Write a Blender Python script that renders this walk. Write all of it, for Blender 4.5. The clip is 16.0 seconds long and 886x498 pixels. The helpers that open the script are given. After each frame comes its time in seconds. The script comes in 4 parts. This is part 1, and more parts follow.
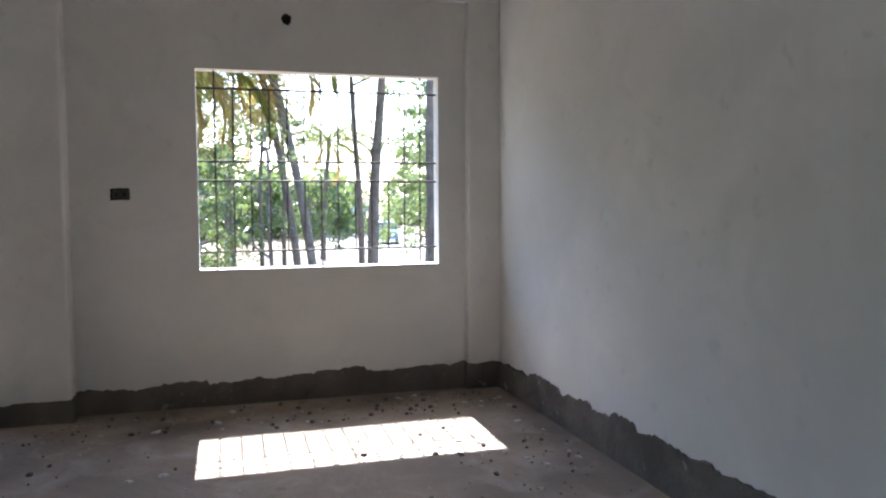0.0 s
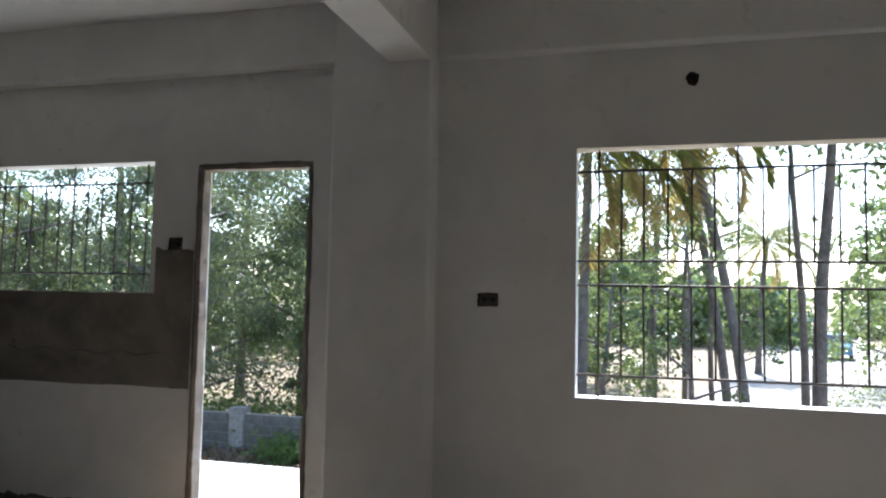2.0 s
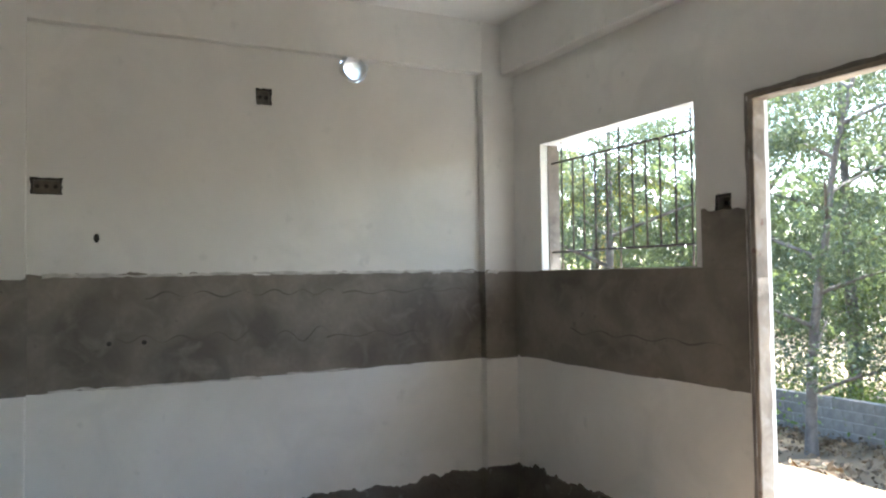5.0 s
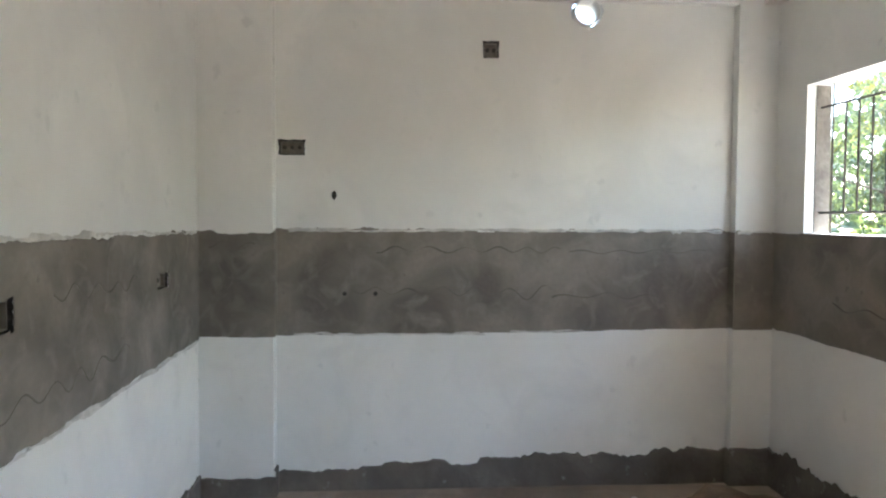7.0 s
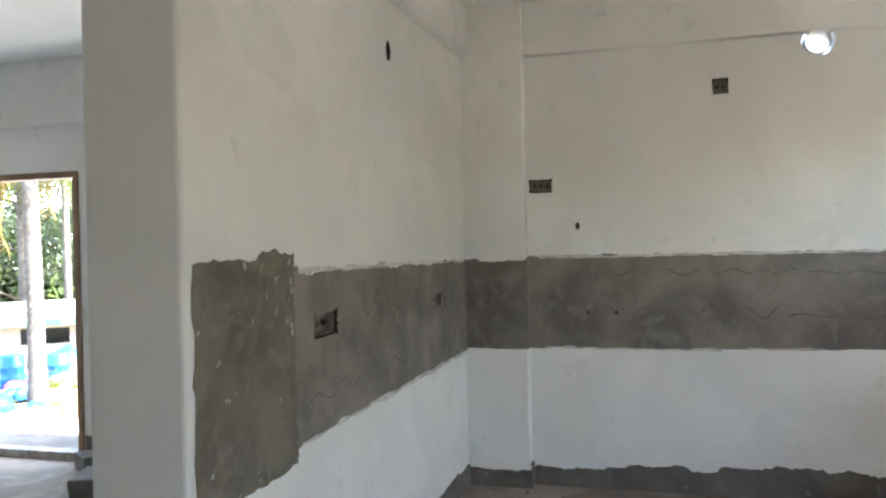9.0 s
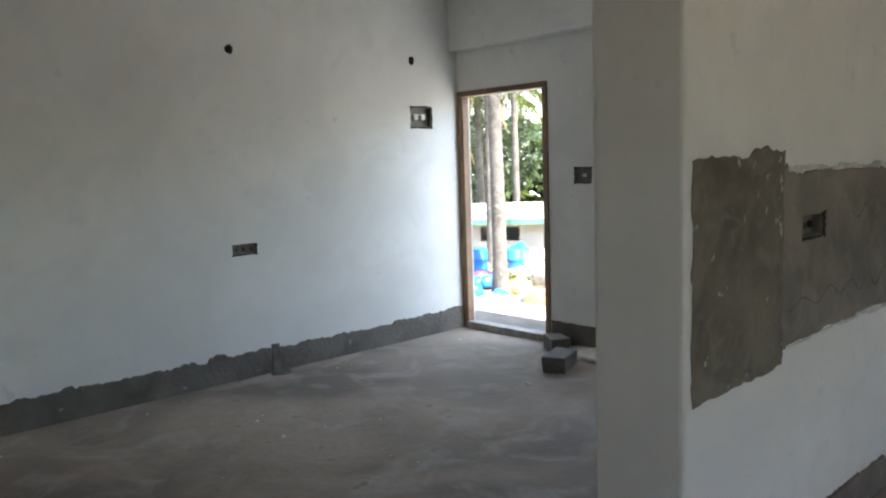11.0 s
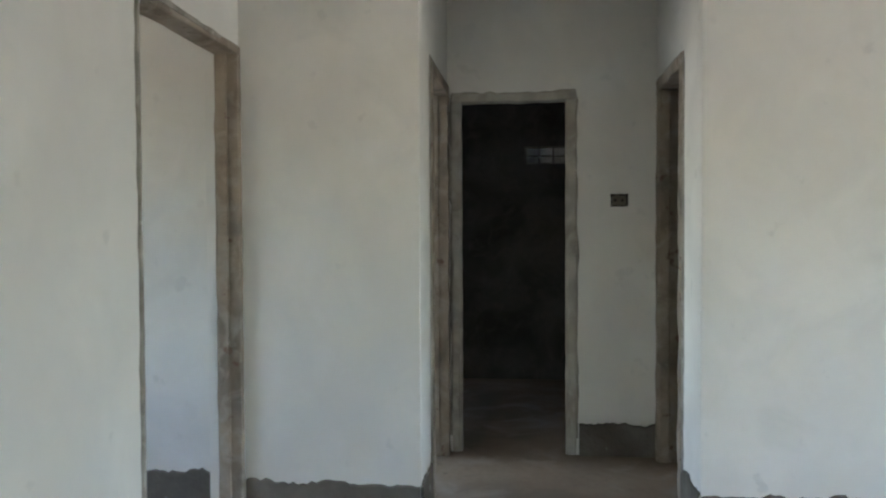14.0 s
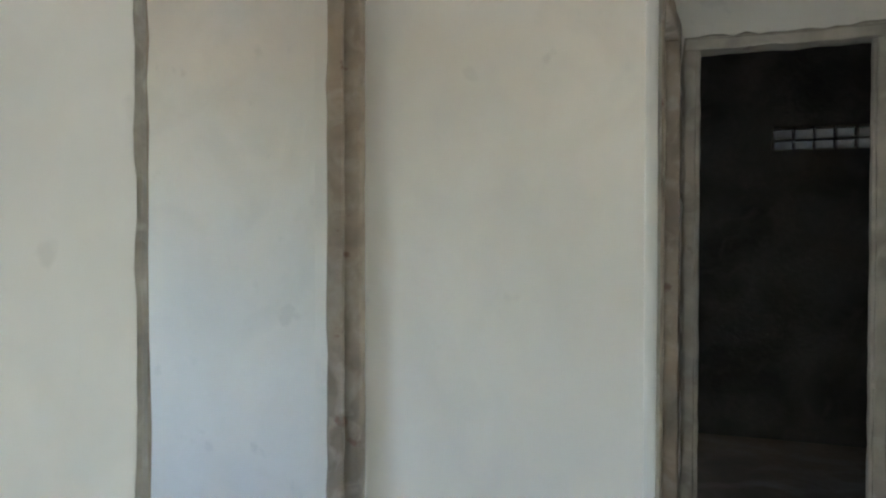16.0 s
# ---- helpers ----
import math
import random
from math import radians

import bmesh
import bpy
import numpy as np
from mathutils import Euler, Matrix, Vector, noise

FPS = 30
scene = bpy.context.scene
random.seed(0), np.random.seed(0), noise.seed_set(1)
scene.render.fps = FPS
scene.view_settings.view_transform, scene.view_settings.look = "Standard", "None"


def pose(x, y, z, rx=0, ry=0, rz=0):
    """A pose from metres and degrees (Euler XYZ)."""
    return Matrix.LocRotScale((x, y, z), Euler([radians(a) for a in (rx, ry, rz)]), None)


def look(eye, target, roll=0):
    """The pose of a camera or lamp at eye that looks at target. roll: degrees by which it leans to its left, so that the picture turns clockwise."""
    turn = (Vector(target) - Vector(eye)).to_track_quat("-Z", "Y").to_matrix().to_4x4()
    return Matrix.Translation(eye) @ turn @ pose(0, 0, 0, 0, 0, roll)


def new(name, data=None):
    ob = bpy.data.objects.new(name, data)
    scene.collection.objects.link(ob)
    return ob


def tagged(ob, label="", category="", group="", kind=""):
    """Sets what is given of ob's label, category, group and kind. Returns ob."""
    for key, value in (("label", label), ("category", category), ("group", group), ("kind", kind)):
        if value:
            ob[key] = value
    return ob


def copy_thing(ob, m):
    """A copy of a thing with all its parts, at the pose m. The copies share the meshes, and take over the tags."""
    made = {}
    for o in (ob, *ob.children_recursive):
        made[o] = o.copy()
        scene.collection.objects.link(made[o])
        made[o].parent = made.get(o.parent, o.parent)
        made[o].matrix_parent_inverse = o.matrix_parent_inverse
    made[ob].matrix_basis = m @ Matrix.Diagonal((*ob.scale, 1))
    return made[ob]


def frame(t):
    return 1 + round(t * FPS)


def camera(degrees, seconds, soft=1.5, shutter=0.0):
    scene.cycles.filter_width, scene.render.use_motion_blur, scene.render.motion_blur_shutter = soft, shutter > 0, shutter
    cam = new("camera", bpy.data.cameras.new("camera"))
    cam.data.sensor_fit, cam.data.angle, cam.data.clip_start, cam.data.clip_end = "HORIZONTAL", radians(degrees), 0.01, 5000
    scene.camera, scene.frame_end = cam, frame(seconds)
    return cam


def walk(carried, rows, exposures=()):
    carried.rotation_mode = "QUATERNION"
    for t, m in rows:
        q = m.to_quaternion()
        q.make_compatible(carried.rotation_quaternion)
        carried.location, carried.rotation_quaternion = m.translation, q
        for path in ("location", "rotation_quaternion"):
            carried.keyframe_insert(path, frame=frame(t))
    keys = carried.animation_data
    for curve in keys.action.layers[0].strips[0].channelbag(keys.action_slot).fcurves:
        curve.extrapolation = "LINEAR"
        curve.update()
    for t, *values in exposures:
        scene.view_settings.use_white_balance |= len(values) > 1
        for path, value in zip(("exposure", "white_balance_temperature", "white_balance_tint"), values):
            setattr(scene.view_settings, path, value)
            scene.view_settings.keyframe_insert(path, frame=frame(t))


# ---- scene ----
cam = camera(60.3, 16.0, soft=2.2)
PATH = [
    (0, (4.562, -5.253, 1.308), (5.108, -3.333, 1.179), -0.3),
    (0.5, (4.434, -4.917, 1.288), (4.837, -2.959, 1.215), 0.3),
    (1, (4.58, -4.621, 1.248), (4.676, -2.626, 1.351), 0.7),
    (1.5, (4.751, -4.394, 1.265), (4.514, -2.413, 1.414), 1.3),
    (2, (4.8, -4.07, 1.341), (4.261, -2.149, 1.477), 1.1),
    (2.5, (4.817, -3.8, 1.34), (4.01, -1.977, 1.499), 0.4),
    (3, (4.834, -3.509, 1.358), (3.757, -1.834, 1.545), -0.7),
    (3.5, (4.805, -3.33, 1.355), (3.503, -1.825, 1.551), -1.3),
    (4, (4.685, -3.133, 1.346), (3.184, -1.823, 1.509), -0.7),
    (4.5, (4.605, -2.958, 1.335), (2.953, -1.837, 1.449), -0.4),
    (5, (4.56, -2.791, 1.332), (2.774, -1.893, 1.402), -0.8),
    (5.2, (4.549, -2.75, 1.331), (2.72, -1.942, 1.388), -0.8),
    (7.3, (4.509, -2.197, 1.463), (2.512, -2.16, 1.37), 0.4),
    (7.5, (4.578, -2.134, 1.475), (2.581, -2.174, 1.384), 0.4),
    (8, (4.757, -2.122, 1.499), (2.764, -2.279, 1.452), 0.2),
    (8.2, (4.86, -2.103, 1.49), (2.871, -2.312, 1.47), -0.1),
    (10.3, (5.375, -2.09, 1.445), (3.777, -3.281, 1.277), -2.5),
    (10.5, (5.391, -2.112, 1.443), (3.857, -3.382, 1.252), -2.4),
    (11, (5.359, -2.237, 1.43), (4.005, -3.692, 1.208), -1.9),
    (11.5, (5.337, -2.424, 1.389), (4.173, -4.042, 1.234), -1.2),
    (12, (5.312, -2.647, 1.385), (4.45, -4.45, 1.308), -1.0),
    (12.5, (5.2, -2.883, 1.348), (4.68, -4.814, 1.317), -1.3),
    (13, (5.195, -3.14, 1.328), (4.996, -5.13, 1.295), -1.0),
    (13.5, (5.213, -3.444, 1.349), (5.275, -5.442, 1.288), -0.3),
    (14, (5.263, -3.758, 1.295), (5.492, -5.744, 1.241), -0.3),
    (14.5, (5.305, -4.063, 1.33), (5.687, -6.026, 1.286), -0.7),
    (15, (5.359, -4.377, 1.29), (5.884, -6.307, 1.262), 0.2),
    (15.5, (5.458, -4.695, 1.316), (6.063, -6.601, 1.279), 0.8),
    (16, (5.53, -5.072, 1.306), (6.25, -6.938, 1.268), 0.1),
]
EXPO = [(0, 2.7, 5600, 12), (1, 2.58, 5600, 12), (1.5, 2.27, 5600, 11), (2.5, 1.88, 5620, 9), (3, 2.42, 5720, 9), (3.5, 2.82, 5820, 8), (5, 3.3, 5920, 8), (7.5, 3.87, 5880, 9), (8.2, 3.95, 5900, 9), (10.3, 2.95, 6180, 8), (11, 2.82, 6180, 8), (12, 2.58, 6180, 8), (12.5, 2.75, 6180, 8), (13, 3.35, 6200, 8), (13.5, 3.78, 6200, 8), (14.5, 4.23, 6270, 7), (15.5, 4.46, 6270, 7), (16, 4.28, 6270, 7)]
walk(cam, [(t, look(eye, target, roll)) for t, eye, target, roll in PATH], EXPO)

# ---- world and sun ----
SUN_ELEV = radians(51)
world = bpy.data.worlds.new("world")
scene.world = world
world.use_nodes = True
wt = world.node_tree
sky = wt.nodes.new("ShaderNodeTexSky")
sky.sky_type, sky.sun_disc = "NISHITA", False
sky.sun_elevation, sky.sun_rotation = SUN_ELEV, 0.0
sky.air_density, sky.dust_density = 1.2, 1.2
wt.links.new(sky.outputs[0], wt.nodes["Background"].inputs[0])
wt.nodes["Background"].inputs[1].default_value = 0.15
sun = new("sun", bpy.data.lights.new("sun", "SUN"))
sun.data.energy, sun.data.angle, sun.data.color = 5.0, radians(0.55), (1.0, 0.95, 0.86)
sun.matrix_world = look((0, math.cos(SUN_ELEV) * 30, math.sin(SUN_ELEV) * 30), (0, 0, 0))



def fill_lamp(name, at, target, w, h, watts):
    """Area lamp set in an opening, added as fill on top of sun and sky."""
    lamp = new(name, bpy.data.lights.new(name, "AREA"))
    lamp.data.shape, lamp.data.size, lamp.data.size_y = "RECTANGLE", w, h
    lamp.data.energy, lamp.data.color = watts, (0.86, 0.93, 1.0)
    lamp.matrix_world = look(at, target)


fill_lamp("window_fill", (0.40, -4.73, 1.42), (3.0, -4.73, 1.42), 1.4, 1.2, 0.6)
fill_lamp("front_door_fill", (0.40, -6.645, 1.0), (3.0, -6.645, 1.0), 0.85, 1.9, 1.5)
# added lamps at unseen bedroom openings, to brighten those rooms and the passage
fill_lamp("bedroom_fill", (9.75, -5.5, 1.5), (8.0, -5.5, 1.5), 1.3, 1.2, 0.1)
fill_lamp("back_bedroom_fill", (8.75, -8.85, 1.5), (7.0, -8.85, 1.5), 1.2, 1.2, 3.3)

FLOOR = -0.06
KFLOOR = -0.19
CEIL_N, CEIL_S = 3.07, 2.86


# ---- materials ----
def material(name, base, rough=0.8, vary=0.12, scale=1.5, fine=40.0, bump=0.15, metal=0.0, second=None, spots=None, per_object=0.0, depth=0.004):
    """Procedural surface: two scales of colour change, optional second tone in patches, small spots and fine relief."""
    m = bpy.data.materials.new(name)
    m.use_nodes = True
    nt = m.node_tree
    N, L = nt.nodes, nt.links
    b = N["Principled BSDF"]
    b.inputs["Roughness"].default_value, b.inputs["Metallic"].default_value = rough, metal
    geo = N.new("ShaderNodeTexCoord")

    def noise_tex(s, detail=5.0, distort=0.0):
        n = N.new("ShaderNodeTexNoise")
        n.inputs["Scale"].default_value, n.inputs["Detail"].default_value, n.inputs["Distortion"].default_value = s, detail, distort
        L.new(geo.outputs["Object"], n.inputs["Vector"])
        return n.outputs["Fac"]

    def ramp(fac, lo, hi, a, c):
        r = N.new("ShaderNodeMapRange")
        r.inputs[1].default_value, r.inputs[2].default_value, r.inputs[3].default_value, r.inputs[4].default_value = lo, hi, a, c
        L.new(fac, r.inputs[0])
        return r.outputs[0]

    def mix(fac, a, c):
        x = N.new("ShaderNodeMix")
        x.data_type = "RGBA"
        if isinstance(fac, float):
            x.inputs["Factor"].default_value = fac
        else:
            L.new(fac, x.inputs["Factor"])
        for sock, v in ((x.inputs["A"], a), (x.inputs["B"], c)):
            if isinstance(v, tuple):
                sock.default_value = (*v, 1.0)
            else:
                L.new(v, sock)
        return x.outputs["Result"]

    big, small = noise_tex(scale, 6.0, 0.6), noise_tex(fine, 4.0)
    dark = tuple(c * (1 - 2.2 * vary) for c in base)
    light = tuple(min(1.0, c * (1 + vary)) for c in base)
    col = mix(ramp(big, 0.35, 0.65, 0.0, 1.0), dark, light)
    if second:
        col = mix(ramp(noise_tex(scale * 2.3, 7.0, 1.2), 0.5, 0.74, 0.0, 0.8), col, second)
    col = mix(ramp(small, 0.3, 0.75, 0.0, min(0.9, 1.6 * vary)), col, tuple(c * 0.72 for c in base))
    if spots:
        col = mix(ramp(noise_tex(fine * 0.45, 3.0), 0.66, 0.72, 0.0, 0.85), col, spots)
    if per_object:
        info = N.new("ShaderNodeObjectInfo")
        col = mix(ramp(info.outputs["Random"], 0.0, 1.0, 0.0, per_object), col, tuple(c * 0.5 for c in base))
    L.new(col, b.inputs["Base Color"])
    L.new(ramp(big, 0.3, 0.7, max(0.05, rough - 0.1), min(1.0, rough + 0.08)), b.inputs["Roughness"])
    if bump:
        bp = N.new("ShaderNodeBump")
        bp.inputs["Strength"].default_value, bp.inputs["Distance"].default_value = bump, depth
        add = N.new("ShaderNodeMath")
        L.new(small, add.inputs[0])
        L.new(big, add.inputs[1])
        L.new(add.outputs[0], bp.inputs["Height"])
        L.new(bp.outputs[0], b.inputs["Normal"])
    return m


def leaf_material(name, base, second):
    m = material(name, base, rough=0.3, vary=0.25, scale=0.9, fine=6.0, bump=0.0, second=second)
    nt = m.node_tree
    out, b = nt.nodes["Material Output"], nt.nodes["Principled BSDF"]
    tr, mx = nt.nodes.new("ShaderNodeBsdfTranslucent"), nt.nodes.new("ShaderNodeMixShader")
    tr.inputs[0].default_value = (second[0] * 1.35, second[1] * 1.35, second[2] * 1.15, 1)
    mx.inputs[0].default_value = 0.38
    nt.links.new(b.outputs[0], mx.inputs[1])
    nt.links.new(tr.outputs[0], mx.inputs[2])
    nt.links.new(mx.outputs[0], out.inputs[0])
    return m


M_PUTTY = material("white_putty", (0.74, 0.73, 0.70), 0.75, 0.045, 1.1, 18.0, 0.12, second=(0.66, 0.655, 0.63), spots=(0.64, 0.635, 0.61), depth=0.003)
M_CEIL = material("white_ceiling", (0.76, 0.75, 0.72), 0.8, 0.04, 0.8, 15.0, 0.1)
M_CEMENT = material("bare_cement", (0.21, 0.188, 0.158), 0.85, 0.2, 2.6, 35.0, 0.5, second=(0.262, 0.24, 0.208), spots=(0.165, 0.148, 0.124), depth=0.006)
M_CEMENT_OLD = material("stained_cement", (0.16, 0.142, 0.108), 0.85, 0.2, 4.5, 42.0, 0.6, second=(0.22, 0.20, 0.165), spots=(0.42, 0.40, 0.36), depth=0.006)
M_SKIRT = material("rough_mortar", (0.15, 0.132, 0.112), 0.95, 0.2, 3.0, 28.0, 0.9, spots=(0.27, 0.26, 0.245), depth=0.012)
M_FLOOR = material("dusty_concrete_floor", (0.285, 0.228, 0.178), 0.85, 0.22, 1.1, 24.0, 0.6, second=(0.40, 0.35, 0.30), spots=(0.21, 0.175, 0.145), depth=0.008)
# cement darkened in colour so the room past the passage looks unlit
M_CEMENT_DIMMED = material("cement_dimmed_for_unlit_room", (0.085, 0.08, 0.074), 0.95, 0.25, 2.5, 30.0, 0.6, second=(0.11, 0.10, 0.09), depth=0.008)
# near-black puts the shade inside chases, boxes and small holes into the colour
M_RECESS_SHADE = material("shade_darkened_recess", (0.065, 0.06, 0.054), 0.9, 0.25, 20.0, 90.0, 0.6)
M_METAL = material("grey_conduit_box", (0.20, 0.175, 0.145), 0.55, 0.2, 12.0, 80.0, 0.2, metal=0.3)
M_IRON = material("rusty_iron", (0.055, 0.04, 0.034), 0.75, 0.25, 9.0, 90.0, 0.4, second=(0.10, 0.055, 0.035))
M_WOOD = material("new_door_wood", (0.22, 0.135, 0.075), 0.6, 0.18, 2.5, 45.0, 0.3, second=(0.16, 0.09, 0.05))
M_JAMB = material("cement_smeared_wood", (0.30, 0.25, 0.20), 0.85, 0.2, 4.0, 26.0, 0.6, second=(0.40, 0.36, 0.31), spots=(0.16, 0.09, 0.07), depth=0.006)
M_JAMB_PALE = material("cement_washed_frame", (0.44, 0.41, 0.365), 0.88, 0.14, 4.0, 26.0, 0.6, second=(0.52, 0.50, 0.46), spots=(0.28, 0.25, 0.22), depth=0.006)
M_MORTAR = material("mortar_fill", (0.34, 0.315, 0.28), 0.92, 0.16, 6.0, 40.0, 0.8, second=(0.46, 0.44, 0.40), depth=0.008)
M_MORTAR_DARK = material("dark_mortar_fill", (0.17, 0.15, 0.13), 0.92, 0.16, 6.0, 40.0, 0.8, second=(0.23, 0.21, 0.19), depth=0.008)
M_PENCIL = material("scratched_groove", (0.135, 0.12, 0.10), 0.95, 0.1, 5.0, 50.0, 0.2)
M_PVC = material("white_pvc_pipe", (0.78, 0.77, 0.72), 0.35, 0.06, 6.0, 40.0, 0.05)
M_CHIP = material("putty_chips", (0.6, 0.58, 0.54), 0.9, 0.15, 9.0, 60.0, 0.2)
M_GRIT = material("mortar_crumbs", (0.15, 0.13, 0.11), 0.95, 0.2, 9.0, 60.0, 0.4)
M_SAND = material("brown_sand", (0.17, 0.115, 0.075), 0.95, 0.2, 6.0, 70.0, 0.8, second=(0.23, 0.165, 0.11), depth=0.01)
M_BLOCK = material("grey_concrete_block", (0.19, 0.175, 0.155), 0.95, 0.18, 3.0, 30.0, 0.7, per_object=0.35, second=(0.14, 0.127, 0.11), depth=0.008)
M_SLAB = material("sunlit_concrete", (0.58, 0.56, 0.52), 0.9, 0.12, 1.2, 25.0, 0.4)
M_GROUND = material("dry_earth_grass", (0.19, 0.135, 0.075), 0.95, 0.2, 0.35, 6.0, 0.6, second=(0.15, 0.13, 0.06), depth=0.03)
M_ROAD = material("pale_dirt_road", (0.27, 0.24, 0.205), 0.95, 0.1, 0.8, 12.0, 0.4)
M_BARK = material("grey_bark", (0.13, 0.108, 0.092), 0.95, 0.25, 3.0, 24.0, 0.9, second=(0.19, 0.165, 0.145), depth=0.02)
M_PALMBARK = material("ringed_palm_bark", (0.125, 0.106, 0.09), 0.95, 0.2, 4.0, 30.0, 0.7, second=(0.20, 0.185, 0.17), depth=0.015)
M_LEAF = leaf_material("green_leaves", (0.062, 0.095, 0.034), (0.13, 0.165, 0.06))
M_LEAF_DARK = leaf_material("dark_glossy_leaves", (0.046, 0.065, 0.036), (0.10, 0.122, 0.06))
# brighter copy of the leaf green, with the sunlight put into its colour
M_LEAF_SUNLIT = leaf_material("sunlight_tinted_weeds", (0.095, 0.15, 0.035), (0.19, 0.24, 0.06))
M_FROND = leaf_material("palm_fronds", (0.075, 0.11, 0.025), (0.20, 0.19, 0.04))
M_FROND_DRY = leaf_material("dry_palm_fronds", (0.26, 0.19, 0.07), (0.34, 0.26, 0.09))
M_GRASS = leaf_material("dry_grass", (0.40, 0.32, 0.18), (0.34, 0.29, 0.15))
M_SHEDWALL = material("whitewashed_shed", (0.52, 0.51, 0.49), 0.85, 0.06, 1.0, 10.0, 0.2)
M_SHEET = material("pale_roof_sheet", (0.42, 0.41, 0.38), 0.6, 0.08, 1.0, 12.0, 0.2)
M_GREEN = material("green_net", (0.10, 0.26, 0.17), 0.8, 0.1, 2.0, 20.0, 0.2)
M_BLUE = material("blue_plastic", (0.03, 0.17, 0.50), 0.4, 0.1, 2.0, 20.0, 0.1)
M_CARBLUE = material("blue_car_paint", (0.06, 0.16, 0.28), 0.25, 0.03, 2.0, 20.0, 0.0)
M_GLASSDARK = material("dark_glass", (0.02, 0.025, 0.03), 0.08, 0.05, 2.0, 20.0, 0.0)
M_RUBBER = material("tyre_rubber", (0.02, 0.02, 0.02), 0.8, 0.1, 4.0, 40.0, 0.2)
M_CLOTH = material("worn_sacks", (0.55, 0.50, 0.43), 0.9, 0.2, 2.0, 16.0, 0.5, second=(0.40, 0.26, 0.16))


# ---- mesh helpers ----
def finish(bm, name, mats, smooth=False, parent=None):
    me = bpy.data.meshes.new(name)
    bm.normal_update()
    bm.to_mesh(me)
    bm.free()
    for m in (mats if isinstance(mats, (list, tuple)) else [mats]):
        me.materials.append(m)
    if smooth:
        for p in me.polygons:
            p.use_smooth = True
    ob = new(name, me)
    if parent:
        ob.parent = parent
    return ob


def bevelled(ob, width=0.006, segments=2):
    md = ob.modifiers.new("bevel", "BEVEL")
    md.width, md.segments, md.limit_method = width, segments, "ANGLE"
    return ob


def add_box(bm, lo, hi, mat=0, frame_m=None, jitter=0.0, rng=random):
    v = []
    for x in (lo[0], hi[0]):
        for y in (lo[1], hi[1]):
            for z in (lo[2], hi[2]):
                p = Vector((x, y, z)) + Vector([rng.uniform(-jitter, jitter) for _ in range(3)])
                v.append(bm.verts.new(frame_m @ p if frame_m else p))
    for q in ((0, 1, 3, 2), (4, 6, 7, 5), (0, 4, 5, 1), (2, 3, 7, 6), (0, 2, 6, 4), (1, 5, 7, 3)):
        f = bm.faces.new([v[i] for i in q])
        f.material_index = mat


def box(name, lo, hi, mat, parent=None, bev=0.0, frame_m=None):
    bm = bmesh.new()
    add_box(bm, lo, hi, 0, frame_m)
    bmesh.ops.recalc_face_normals(bm, faces=bm.faces)
    ob = finish(bm, name, mat, parent=parent)
    return bevelled(ob, bev) if bev else ob


def wall_frame(p0, p1):
    """Local axes of a wall: s along it, n towards the room (left of p0 to p1), z up."""
    d = Vector((p1[0] - p0[0], p1[1] - p0[1], 0)).normalized()
    n = Vector((-d.y, d.x, 0))
    return Matrix(((d.x, n.x, 0, p0[0]), (d.y, n.y, 0, p0[1]), (0, 0, 1, 0), (0, 0, 0, 1)))


def on_wall(p0, p1, x=None, y=None):
    """The distance along the wall at which it passes the given x or y."""
    a = (x - p0[0]) / (p1[0] - p0[0]) if x is not None else (y - p0[1]) / (p1[1] - p0[1])
    return a * math.hypot(p1[0] - p0[0], p1[1] - p0[1])


